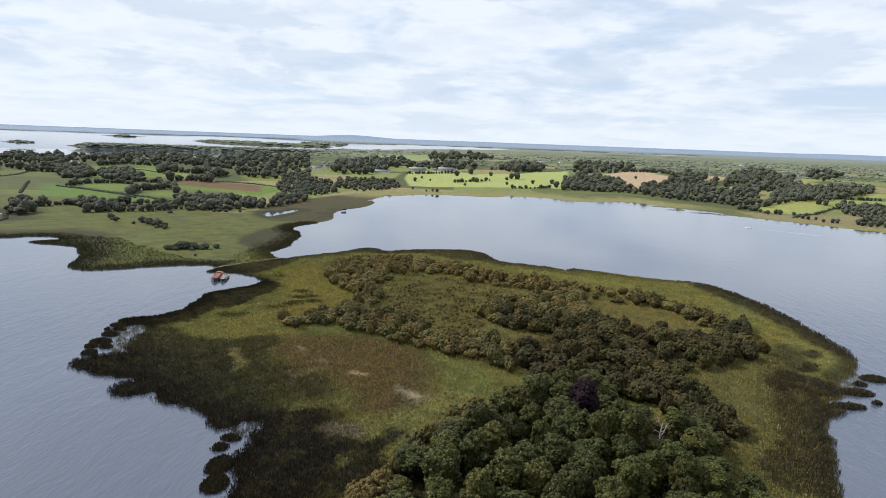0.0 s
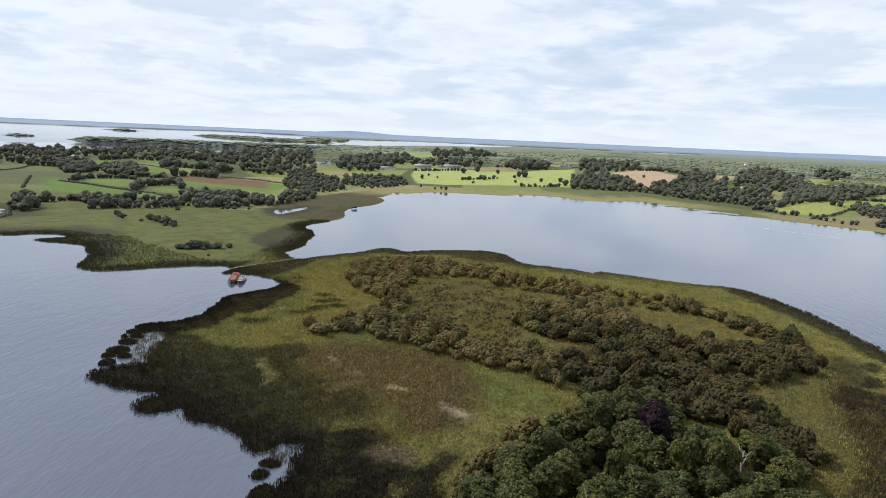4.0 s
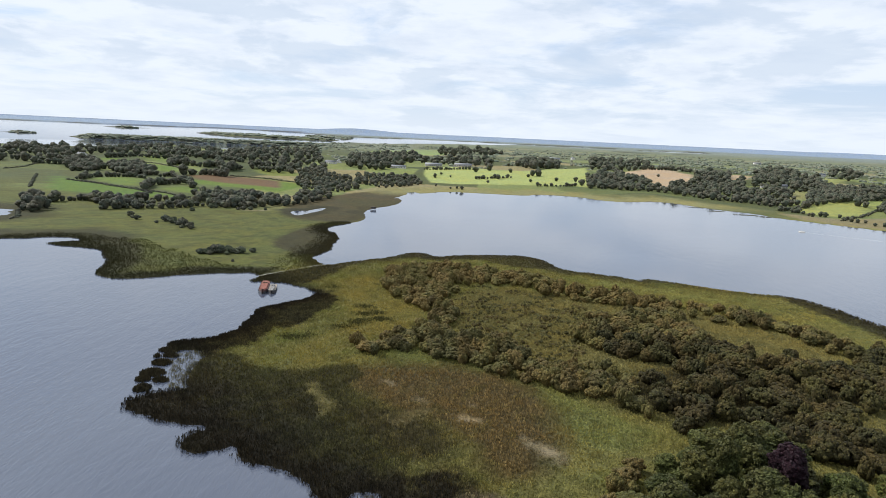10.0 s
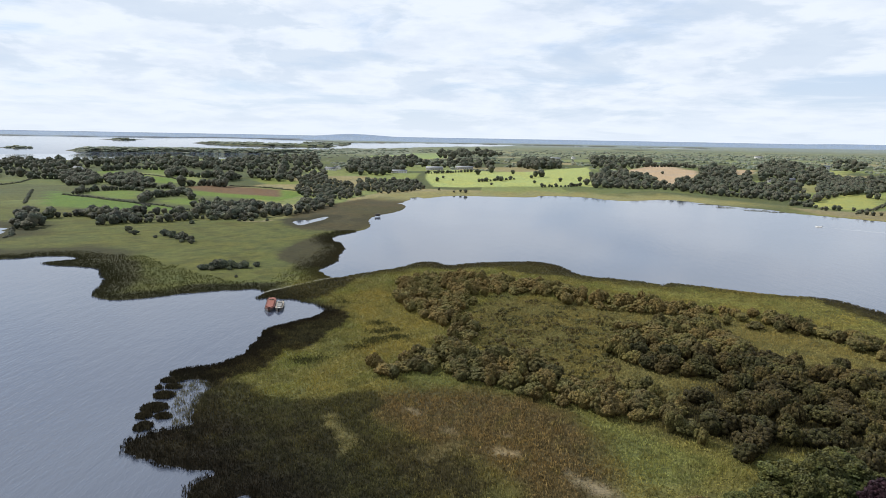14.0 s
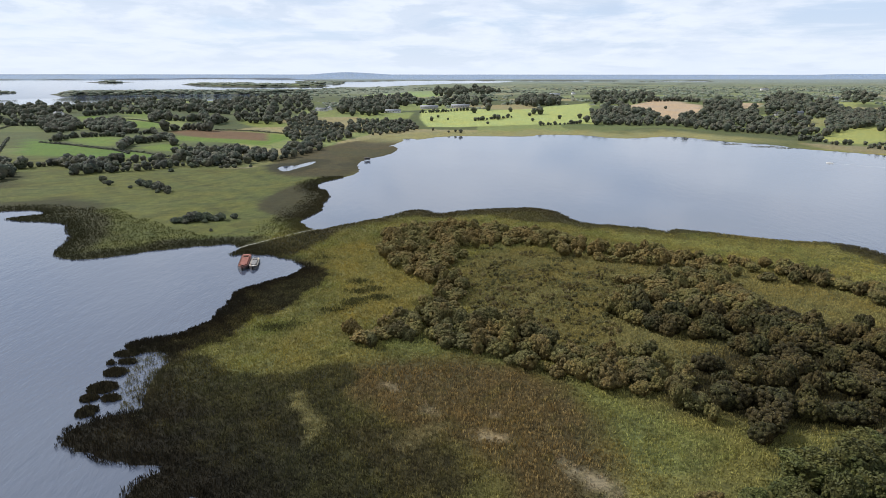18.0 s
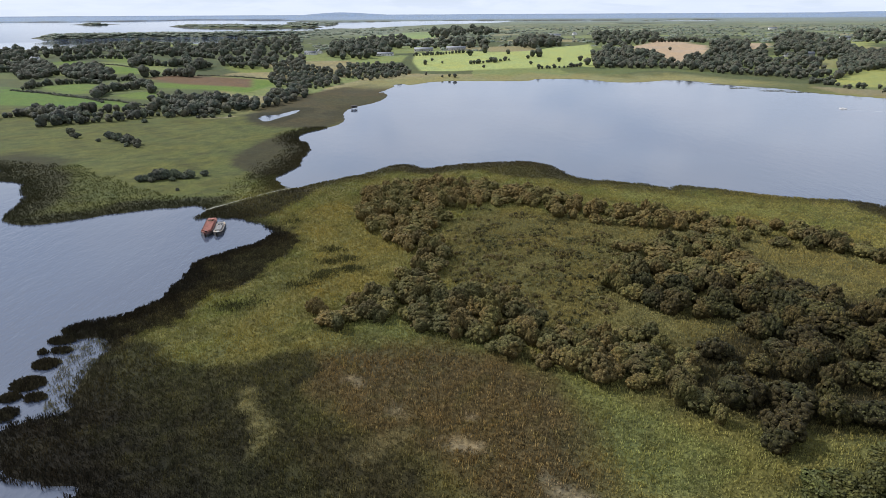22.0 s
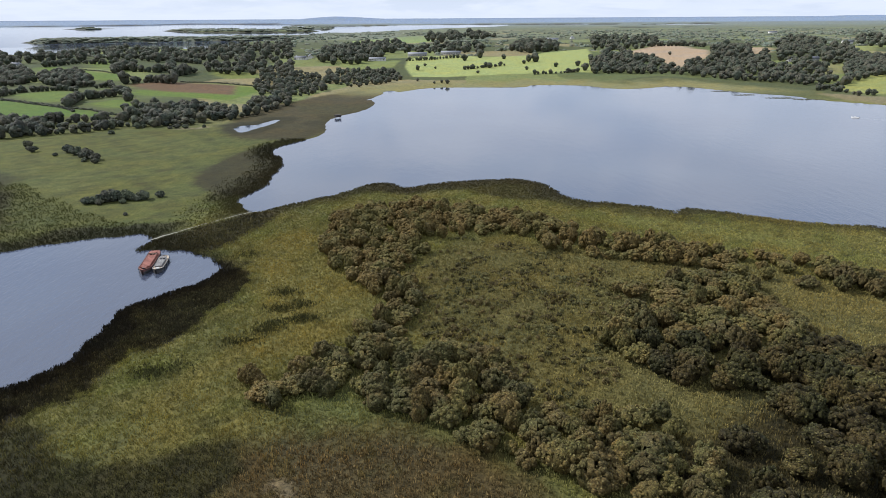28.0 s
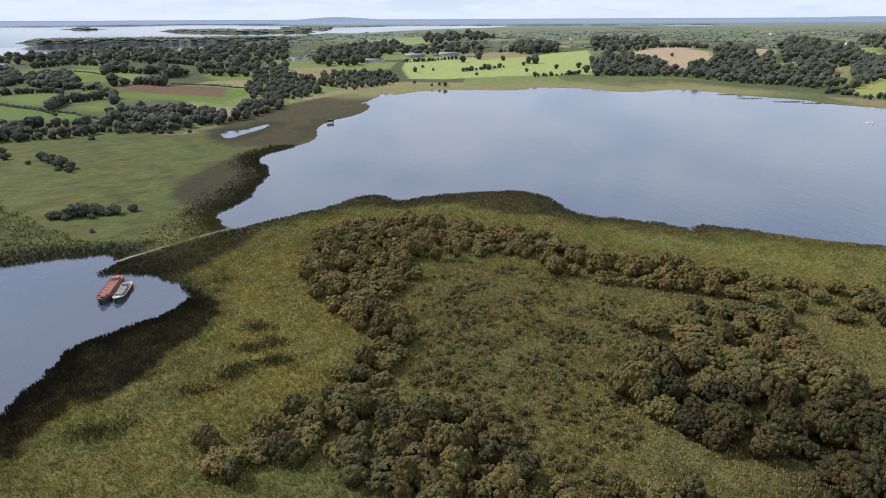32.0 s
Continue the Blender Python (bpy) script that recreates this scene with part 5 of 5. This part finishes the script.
# taller seeding stems standing over the marsh
n = 150000
x, y = rng.uniform(-125, 130, n), 112 + 266 * rng.random(n) ** 1.25
d = shore(x, y)
c = tint(x, y, np.maximum(d, 0.5))
lum = c.mean(1)
k = (d > 0.5) & (rng.random(n) < np.where(lum < 0.085, 0.75, 0.42)) & ~((np.abs(x - 30) < 44) & (y < 185)) & (c[:, 0] < 0.23)
x, y, d, c, lum = x[k], y[k], d[k], c[k], lum[k]
tip = np.where(lum < 0.085, rng.uniform(1.4, 3.4, len(x)), rng.uniform(1.2, 1.9, len(x)))
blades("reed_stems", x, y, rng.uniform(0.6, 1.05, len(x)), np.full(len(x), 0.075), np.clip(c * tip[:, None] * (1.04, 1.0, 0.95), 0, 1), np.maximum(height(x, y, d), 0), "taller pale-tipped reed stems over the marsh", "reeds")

# dark sedge tussocks in the paler grass
SEDGE = [(-71, 282), (-72, 303), (-66, 295), (-94, 336), (-73, 279), (-66, 285), (-77, 273), (-95, 258), (-91, 260), (-62, 286), (-71, 292)]
q = np.concatenate([np.array(p) + rng.normal(size=(110, 2)) * rng.uniform(1.4, 2.6) * (1.5, 0.9) for p in SEDGE])
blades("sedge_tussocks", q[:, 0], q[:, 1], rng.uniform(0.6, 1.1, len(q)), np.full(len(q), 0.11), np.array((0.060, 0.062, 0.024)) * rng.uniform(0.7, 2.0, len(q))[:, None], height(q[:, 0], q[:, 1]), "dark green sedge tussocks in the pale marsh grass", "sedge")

# reed islets off the banks
for ix, iy, rx, ry in ((-133, 239.5, 3.4, 1.8), (-134, 233.5, 1.3, 0.9), (-130, 234.5, 2.6, 1.4), (-130, 228, 3.2, 2.4), (-129, 219.5, 3.8, 3.0), (-129.5, 214, 2.2, 1.8), (-124, 214, 2.4, 1.6),
                       (-126.5, 207.5, 2.4, 2.6), (-55, 149.5, 2.6, 1.4), (-56, 144.5, 2.0, 1.7), (-53, 136, 3.0, 4.5), (-51, 128, 3.0, 4.0),
                       (142, 197.5, 5.5, 3.0), (131, 185.5, 6.0, 2.0), (143, 189, 1.6, 1.1), (157, 211, 5.0, 3.0), (148, 205, 2.2, 1.4)):
    m = int(rx * ry * 3.14 * 14)
    a, q = rng.uniform(0, 6.28, m), np.sqrt(rng.random(m))
    px, py = ix + rx * q * np.cos(a), iy + ry * q * np.sin(a)
    cc = np.array(DARK) * rng.uniform(0.7, 2.4, m)[:, None]
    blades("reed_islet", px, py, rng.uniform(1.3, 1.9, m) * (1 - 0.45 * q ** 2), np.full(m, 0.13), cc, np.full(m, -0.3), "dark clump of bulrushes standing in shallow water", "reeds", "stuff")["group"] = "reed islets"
# sparse pale reeds in the flooded margins
for poly, m, col in (([(-131, 237), (-121, 241), (-118, 232), (-117, 222), (-114, 210), (-111, 200), (-114, 202), (-119, 209), (-123, 216), (-126, 226)], 1500, (0.16, 0.155, 0.085)),
                     ([(139, 212), (150, 216), (158, 223), (150, 208), (140, 200), (136, 203)], 900, (0.15, 0.14, 0.08)), ([(-60, 154), (-50, 160), (-50, 150), (-55, 151)], 260, (0.10, 0.09, 0.06))):
    poly = np.array(poly, float)
    p = rng.uniform(poly.min(0), poly.max(0), (m * 3, 2))
    g = sdist(p[:, 0], p[:, 1], poly)
    p = p[(g > 0) & (rng.random(len(p)) < 0.25 + 0.6 * (wob(p[:, 0], p[:, 1], 6, 2) > 0))][:m]
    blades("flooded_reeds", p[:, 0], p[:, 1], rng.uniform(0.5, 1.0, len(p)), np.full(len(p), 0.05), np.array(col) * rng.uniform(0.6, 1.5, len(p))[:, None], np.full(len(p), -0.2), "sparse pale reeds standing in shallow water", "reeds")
for ix, iy, rx, ry in ((177, 900, 12, 5), (205, 890, 14, 5), (235, 905, 12, 5), (300, 800, 12, 5), (325, 772, 16, 5), (345, 760, 14, 5), (290, 835, 10, 5)):
    m = int(rx * ry * 1.6)
    a, q = rng.uniform(0, 6.28, m), np.sqrt(rng.random(m))
    cc = np.array((0.12, 0.125, 0.085)) * rng.uniform(0.8, 1.6, m)[:, None]
    blades("reed_islet", ix + rx * q * np.cos(a), iy + ry * q * np.sin(a), rng.uniform(0.5, 0.8, m), np.full(m, 0.35), cc, np.full(m, -0.3), "low dark reed bed off the far shore", "reeds", "stuff")["group"] = "far reed beds"


# ---- boats ----
def block(w, l, h, at=(0, 0, 0), bevel=0.03, taper=1.0):
    """A box w by l by h standing at the place, its top drawn in by taper, its edges broken."""
    bm = bmesh.new()
    bmesh.ops.create_cube(bm, size=1.0)
    for v in bm.verts:
        k = taper if v.co.z > 0 else 1.0
        v.co = Vector((v.co.x * w * k + at[0], v.co.y * l * k + at[1], (v.co.z + 0.5) * h + at[2]))
    if bevel:
        bmesh.ops.bevel(bm, geom=bm.edges[:], offset=bevel, segments=1, affect="EDGES")
    return bm


def part(name, bm, mat, parent, label=""):
    if isinstance(bm, tuple):
        return mesh_object(name, bm[0], bm[1], mat, parent, label)
    me = bpy.data.meshes.new(name)
    bm.to_mesh(me)
    bm.free()
    me.materials.append(mat)
    ob = new(name, me)
    ob.parent = parent
    if label:
        ob["label"] = label
    return ob


def hull_rings(L, B, deck, low, n=17, bluff=0.75):
    """Half-breadths and sheer along the keel: (y, half, z of the side's top)."""
    out = []
    for i in range(n):
        t = i / (n - 1)
        y = -L / 2 + L * t
        e = min(1.0, (1 - t) / 0.2, (t + 0.05) / 0.14)
        half = B / 2 * (max(0.04, e) ** 0.5 * bluff + (1 - bluff) * max(0.04, e))
        out.append((y, half, deck + low * (2 * abs(t - 0.45)) ** 3))
    return out


def hull_shell(rings, z0, top, wall=0.07):
    """The plating between two heights (shares of the sheer), outer and inner skin with the gunwale between."""
    V, Fc, m = [], [], 4
    for y, h, z in rings:
        za, zb = z0, z * top
        for sx in (-1, 1):
            V += [(sx * h * 0.93, y, za), (sx * h, y, zb), (sx * max(h - wall, 0.01), y, zb), (sx * max(h - wall, 0.01) * 0.93, y, za)]
    for i in range(len(rings) - 1):
        for k in (0, 4):
            for j in range(3):
                a, b = i * 8 + k + j, (i + 1) * 8 + k + j
                Fc += [(a, b, b + 1), (a, b + 1, a + 1)]
    for i in (0, len(rings) - 1):
        o = i * 8
        Fc += [(o, o + 4, o + 5), (o, o + 5, o + 1)]
    return np.array(V), np.array(Fc)


def deck_plate(rings, drop, y0, y1, inset=0.06):
    V, Fc = [], []
    for y, h, z in [r for r in rings if y0 <= r[0] <= y1]:
        V += [(-h + inset, y, z - drop), (h - inset, y, z - drop), (-h + inset, y, z - drop - 0.06), (h - inset, y, z - drop - 0.06)]
    for i in range(len(V) // 4 - 1):
        a, b = i * 4, i * 4 + 4
        Fc += [(a, a + 1, b + 1), (a, b + 1, b), (a + 2, b + 3, a + 3), (a + 2, b + 2, b + 3)]
    return np.array(V), np.array(Fc)


def ring(r, q, at, seg=12, rows=6):
    """A tyre hung flat against a hull's side (axis along x)."""
    V, Fc = [], []
    for i in range(seg):
        a = 2 * math.pi * i / seg
        for j in range(rows):
            b = 2 * math.pi * j / rows
            k = r + q * math.cos(b)
            V.append((at[0] + q * math.sin(b), at[1] + k * math.cos(a), at[2] + k * math.sin(a)))
    for i in range(seg):
        for j in range(rows):
            a, b, c, d = i * rows + j, i * rows + (j + 1) % rows, ((i + 1) % seg) * rows + (j + 1) % rows, ((i + 1) % seg) * rows + j
            Fc += [(a, b, c), (a, c, d)]
    return np.array(V), np.array(Fc)


M_RUST = plain("red_oxide_paint", (0.21, 0.078, 0.055), 0.7, 0, 0.3, 1.5)
M_SIDE = plain("dark_red_hull_side", (0.085, 0.034, 0.028), 0.6, 0, 0.35, 1.2)
M_HATCH = plain("faded_red_hatch_paint", (0.25, 0.092, 0.064), 0.75, 0, 0.25, 1.2)
M_BLACK = plain("black_bitumen_hull", (0.018, 0.016, 0.016), 0.5, 0, 0.3, 2.0)
M_WHITE = plain("weathered_white_paint", (0.50, 0.49, 0.46), 0.6, 0, 0.15, 1.5)
M_CANVAS = plain("grey_canvas_cover", (0.17, 0.16, 0.15), 0.9, 0, 0.2, 1.0)
M_BUFF = plain("buff_deck_paint", (0.42, 0.33, 0.24), 0.8, 0, 0.2, 1.5)
M_TYRE = plain("black_rubber", (0.02, 0.02, 0.02), 0.85, 0, 0.2, 4.0)
M_STEEL = plain("galvanised_steel", (0.45, 0.45, 0.44), 0.45, 0.7, 0.2, 4.0)
mg, n_, l_, b_ = material("dark_window_glass", 0.08, 0.0, 0.6)
b_.inputs["Base Color"].default_value = (0.02, 0.025, 0.03, 1)
M_GLASS = mg


def barge(L, B, at, turn, red):
    """A steel canal barge, bow along its +y."""
    root = new("red_barge" if red else "grey_barge")
    root.matrix_basis = pose(*at, 0, 0, turn)
    R = hull_rings(L, B, 1.15 if red else 0.95, 0.55)
    part("hull_bottom", hull_shell(R, -0.5, 0.55), M_BLACK, root, "black tarred lower hull")
    topside = part("topside", hull_shell([(y, h + 0.012, z) for y, h, z in R], 0.5, 1.0), M_SIDE if red else M_BLACK, root)
    part("deck", deck_plate(R, 0.12, -L, L), M_RUST if red else M_BUFF, root)
    rub = [(y, h + 0.06, z) for y, h, z in R]
    for sx in (-1, 1):
        part("rubbing_strake", tube([(sx * h, y, z - 0.10) for y, h, z in rub], [0.07] * len(rub), 6), M_BLACK, root)
        part("rail", tube([(sx * (h - 0.08), y, z + 0.06) for y, h, z in R], [0.05] * len(R), 6), M_HATCH if red else M_WHITE, root, "" if red else "white painted rail")
    zc = 1.0 if red else 0.8
    if red:
        part("coaming", block(3.1, 10.8, 0.55, (0, 0.8, zc), 0.04), M_RUST, root)
        hold = part("hatch_cover", block(3.2, 10.9, 0.14, (0, 0.8, zc + 0.55), 0.04), M_HATCH, root, "faded red hatch boards")
        for k in range(9):
            part("hatch_batten", block(3.24, 0.09, 0.07, (0, -4.0 + k * 1.2, zc + 0.69), 0.015), M_RUST, hold)
        for sx in (-1, 1):
            part("hatch_beam", block(0.12, 10.9, 0.10, (sx * 1.45, 0.8, zc + 0.69), 0.02), M_RUST, hold)
        house = part("wheelhouse", block(2.3, 2.0, 1.1, (0, -6.5, zc), 0.05, 0.95), M_HATCH, root)
        part("roof", block(2.5, 2.2, 0.10, (0, -6.5, zc + 1.1), 0.03), M_HATCH, house)
        for sx in (-0.55, 0.55):
            part("window", block(0.7, 0.05, 0.45, (sx, -5.52, zc + 0.5), 0.0), M_GLASS, house)
            part("window", block(0.05, 0.7, 0.45, (sx * 2.06, -6.4, zc + 0.5), 0.0), M_GLASS, house)
        part("fore_locker", block(1.7, 1.3, 0.5, (0, 7.0, zc + 0.2), 0.04, 0.9), M_RUST, root)
        part("windlass", block(0.8, 0.45, 0.45, (0, 8.0, zc + 0.45), 0.06), M_BLACK, root)
        part("water_tank", block(0.7, 0.9, 0.6, (-1.25, -4.9, zc + 0.1), 0.06), M_RUST, root)
        arch = part("stern_rail", tube([(-1.5, -5.0, zc), (-1.5, -5.0, zc + 1.0), (1.5, -5.0, zc + 1.0), (1.5, -5.0, zc)], [0.05] * 4, 6), M_BUFF, root)
        for k in range(5):
            part("baluster", tube([(-1.0 + k * 0.5, -5.0, zc), (-1.0 + k * 0.5, -5.0, zc + 1.0)], [0.03, 0.03], 5), M_BUFF, arch)
        part("rudder_stock", tube([(0, -8.6, 0.4), (0, -8.6, 2.0)], [0.06, 0.06], 6), M_BLACK, root)
        part("tiller", tube([(0, -8.6, 1.95), (0, -7.7, 2.05)], [0.05, 0.03], 6), M_BUFF, root)
    else:
        cover = part("canvas_cover", block(2.5, 6.6, 0.75, (0, 0.3, zc), 0.12, 0.86), M_CANVAS, root, "grey canvas cover stretched over the hold")
        for k in range(6):
            part("cover_hoop", block(2.46 if k % 2 else 2.4, 0.07, 0.05, (0, -2.5 + k * 1.15, zc + 0.73), 0.01), M_WHITE, cover)
        part("cabin", block(2.1, 1.5, 0.9, (0, -4.2, zc), 0.06, 0.92), M_WHITE, root, "white cabin at the stern")
        for sx in (-0.5, 0.5):
            part("window", block(0.6, 0.05, 0.35, (sx, -3.44, zc + 0.42), 0.0), M_GLASS, root)
        part("cabin_roof", block(2.2, 1.6, 0.08, (0, -4.2, zc + 0.9), 0.02), M_CANVAS, root)
        part("fore_deck_box", block(1.2, 0.9, 0.4, (0, 4.6, zc + 0.1), 0.05), M_WHITE, root)
        part("engine_box", block(0.9, 0.8, 0.55, (0.4, -5.5, zc), 0.05), M_CANVAS, root)
        part("coiled_rope", ring(0.28, 0.07, (-0.6, -5.4, zc + 0.3)), M_BUFF, root)
    for sx in (-1, 1):
        for y in ((-5.5, -1.5, 2.5, 5.5) if red else (-3.2, 0.2, 3.2)):
            part("tyre_fender", ring(0.3, 0.1, (sx * (B / 2 + 0.1), y, 0.6)), M_TYRE, root)
        for y in ((L * 0.42, -L * 0.38)):
            part("bollard", tube([(sx * 0.7, y, 0.9), (sx * 0.7, y, 1.65)], [0.09, 0.09], 8), M_BLACK if red else M_STEEL, root)
    return root


tagged(barge(19.6, 4.3, (-125.9, 328.9, 0), 191.5, True), "red oxide canal barge with long hatch, moored in the reed bay", "barge")
tagged(barge(14.0, 3.5, (-121.2, 327.0, 0), 191.0, False), "grey and white barge with canvas cover, moored beside the red barge", "barge")

launch = new("motor_boat")
launch.matrix_basis = pose(318, 640, 0, 0, 0, 51.5) @ Matrix.Diagonal((0.8, 0.8, 0.8, 1))
R = hull_rings(7.0, 2.4, 0.75, 0.35, 13)
part("hull", hull_shell(R, -0.3, 1.0), M_WHITE, launch)
part("deck", deck_plate(R, 0.1, -9, 9), M_WHITE, launch)
part("cabin", block(1.7, 2.2, 0.8, (0, 0.4, 0.6), 0.1, 0.8), M_WHITE, launch)
part("windscreen", block(1.3, 0.06, 0.4, (0, 1.48, 0.95), 0.0), M_GLASS, launch)
part("outboard", block(0.45, 0.5, 0.8, (0, -3.5, 0.4), 0.06), M_BLACK, launch)
tagged(launch, "small white motor boat out on the lake", "boat")


# ---- buildings across the water ----
M_RENDER = plain("whitewashed_render", (0.66, 0.64, 0.60), 0.85, 0, 0.12, 0.5)
M_GREYWALL = plain("grey_concrete_wall", (0.36, 0.35, 0.33), 0.9, 0, 0.2, 0.4)
M_SLATE = plain("blue_grey_slate", (0.115, 0.12, 0.135), 0.7, 0, 0.25, 0.6)
M_SHEET = plain("grey_sheet_roof", (0.20, 0.205, 0.22), 0.6, 0.0, 0.2, 0.4)
M_STONE = plain("pale_limestone", (0.55, 0.53, 0.49), 0.9, 0, 0.2, 0.8)
M_TIMBER = plain("dark_timber", (0.06, 0.05, 0.042), 0.85, 0, 0.3, 2.0)


def gable(w, l, eave, rise, over=0.4):
    """Roof slopes with thickness over a plan w by l, ridge along y."""
    V, Fc = [], []
    for y in (-l / 2 - over, l / 2 + over):
        for x, z in ((-w / 2 - over, eave - over * rise / (w / 2)), (0, eave + rise), (w / 2 + over, eave - over * rise / (w / 2))):
            V += [(x, y, z), (x, y, z + 0.22)]
    for a, b in ((0, 2), (2, 4)):
        Fc += [(a + 1, b + 1, b + 7, a + 7), (a, a + 6, b + 6, b), (a, b, b + 1, a + 1), (a + 6, a + 7, b + 7, b + 6), ]
    Fc += [(0, 1, 7, 6), (4, 10, 11, 5)]
    return np.array(V, float), np.array(Fc)


def gabled_walls(w, l, eave, rise):
    V = [(-w / 2, -l / 2, -1), (w / 2, -l / 2, -1), (w / 2, l / 2, -1), (-w / 2, l / 2, -1), (-w / 2, -l / 2, eave), (w / 2, -l / 2, eave), (w / 2, l / 2, eave), (-w / 2, l / 2, eave),
         (0, -l / 2, eave + rise), (0, l / 2, eave + rise)]
    Fc = [(0, 1, 5), (0, 5, 4), (1, 2, 6), (1, 6, 5), (2, 3, 7), (2, 7, 6), (3, 0, 4), (3, 4, 7), (4, 5, 8), (6, 7, 9)]
    return np.array(V, float), np.array(Fc)


def building(x, y, turn, w, l, eave, rise, wall, roof, name, label, windows=4, chimney=True):
    root = new(name)
    px, py, pz = place(x, y)
    root.matrix_basis = pose(px, py, pz, 0, 0, turn)
    part("wall", gabled_walls(w, l, eave, rise), wall, root)
    part("roof", gable(w, l, eave, rise), roof, root)
    for sx in (-1, 1):
        for k in range(windows):
            yy = -l / 2 + l * (k + 0.5) / windows
            if k == windows // 2:
                part("door", block(0.12, 1.1, 2.1, (sx * w / 2, yy, 0.1), 0.0), M_TIMBER, root)
            else:
                win = part("window", block(0.10, 1.2, 1.3, (sx * w / 2, yy, 1.0), 0.0), M_GLASS, root)
                part("sill", block(0.24, 1.4, 0.12, (sx * (w / 2 + 0.03), yy, 0.86), 0.0), M_STONE, win)
    if chimney:
        for yy in (-l * 0.4, l * 0.4):
            part("chimney", block(0.7, 0.9, 1.7, (0, yy, eave + rise - 0.5), 0.04), wall, root)
    return tagged(root, label, name.replace("_", " "))


building(553, 1122, 82, 9, 20, 5.6, 3.0, M_GREYWALL, M_SLATE, "country_house", "grey two-storey country house with slate roof among trees", 6)
building(527, 1128, 84, 8, 15, 3.4, 2.4, M_GREYWALL, M_SHEET, "farm_shed", "low grey farm shed beside the country house", 4, False)
building(-68, 1352, 88, 14, 36, 4.2, 2.6, M_GREYWALL, M_SHEET, "long_barn", "long grey barn with sheet roof behind the bright pasture", 8, False)
building(-4, 1384, 86, 13, 38, 4.0, 2.4, M_GREYWALL, M_SHEET, "long_barn", "long pale grey barn with sheet roof behind the bright pasture", 8, False)
building(-136, 1232, 85, 10, 34, 3.2, 2.2, M_RENDER, M_SHEET, "farm_shed", "long low white farm shed beside the wood", 7, False)
building(-272, 1268, 70, 9, 24, 3.6, 2.6, M_RENDER, M_SLATE, "farmhouse", "whitewashed farmhouse with slate roof in the trees", 5)
building(-262, 1300, 20, 8, 16, 3.6, 2.6, M_RENDER, M_SLATE, "farmhouse", "small whitewashed farmhouse with slate roof", 4)
building(323, 2140, 85, 14, 40, 4.4, 3.0, M_RENDER, M_SHEET, "farm_shed", "wide white farm shed among far fields", 7, False)
building(403, 2220, 10, 9, 16, 4.6, 3.0, M_RENDER, M_SLATE, "farmhouse", "white farmhouse in the far fields", 4)
building(-712, 1165, 80, 9, 16, 3.4, 2.8, M_RENDER, M_SLATE, "farmhouse", "white farmhouse by the wooded lough shore", 4)
building(-640, 1075, 60, 9, 18, 3.4, 2.8, M_RENDER, M_SLATE, "farmhouse", "white farmhouse at the edge of green fields", 4)
building(932, 1640, 80, 10, 22, 4.6, 3.0, M_RENDER, M_SLATE, "farmhouse", "white farmhouse between far hedges", 5)
building(1325, 2760, 80, 14, 26, 5.0, 3.4, M_RENDER, M_SLATE, "farmhouse", "far white farmhouse on the plain", 5)

hide = new("bird_hide")
hide.matrix_basis = pose(-112, 657, 0, 0, 0, 30)
part("cabin", block(5.0, 3.0, 1.7, (0, 0, 0.9), 0.05), M_TIMBER, hide)
part("roof", block(5.6, 3.6, 0.18, (0, 0, 2.6), 0.04), M_TIMBER, hide)
for sx in (-2.2, 2.2):
    for sy in (-1.2, 1.2):
        part("stilt", tube([(sx, sy, -1.2), (sx, sy, 1.0)], [0.12, 0.12], 6), M_TIMBER, hide)
part("view_slot", block(3.4, 0.06, 0.3, (0, -1.5, 1.9), 0.0), M_GLASS, hide)
tagged(hide, "dark timber bird hide on stilts at the reed edge", "hide")

jetty = new("stone_jetty")
jetty.matrix_basis = pose(-44, 932, 0, 0, 0, 22)
for k in range(10):
    part("stone", block(2.6 + rng.uniform(-0.4, 0.4), 3.6, 0.9, (rng.uniform(-0.3, 0.3), -17 + k * 3.7, -0.3), 0.15, 0.9), M_STONE, jetty)
tagged(jetty, "low pale stone jetty at the far shore", "jetty")
px, py, pz = place(-68, 915)
for k in range(7):
    r = new("boulder")
    r.matrix_basis = pose(px + k * 2.6 - 8, py + rng.uniform(-2, 2), 0, 0, 0, rng.uniform(0, 360))
    part("stone", block(2.2, 1.6, 0.9, (0, 0, -0.3), 0.3, 0.7), M_STONE, r)
    tagged(r, "pale boulder at the water's edge", "boulder", "boulders by the jetty")

M_FOAM = plain("wake_foam", (0.5, 0.52, 0.55), 0.6, 0, 0.3, 0.8)
wk, o = [], 0
for side in (-1, 1):
    pts = [(side * (0.5 + 0.10 * k), -3.6 - k * 3.4) for k in range(24)]
    v = np.array([(x + e * (0.22 + 0.012 * k), y, 0.02) for k, (x, y) in enumerate(pts) for e in (-1, 1)])
    wk.append((v, np.array([(2 * k, 2 * k + 1, 2 * k + 3) for k in range(23)] + [(2 * k, 2 * k + 3, 2 * k + 2) for k in range(23)])))
wake = mesh_object("wake", *joined(wk), M_FOAM)
wake.matrix_basis = launch.matrix_basis.copy()
tagged(wake, "thin pale wake behind the motor boat", "wake", kind="stuff")
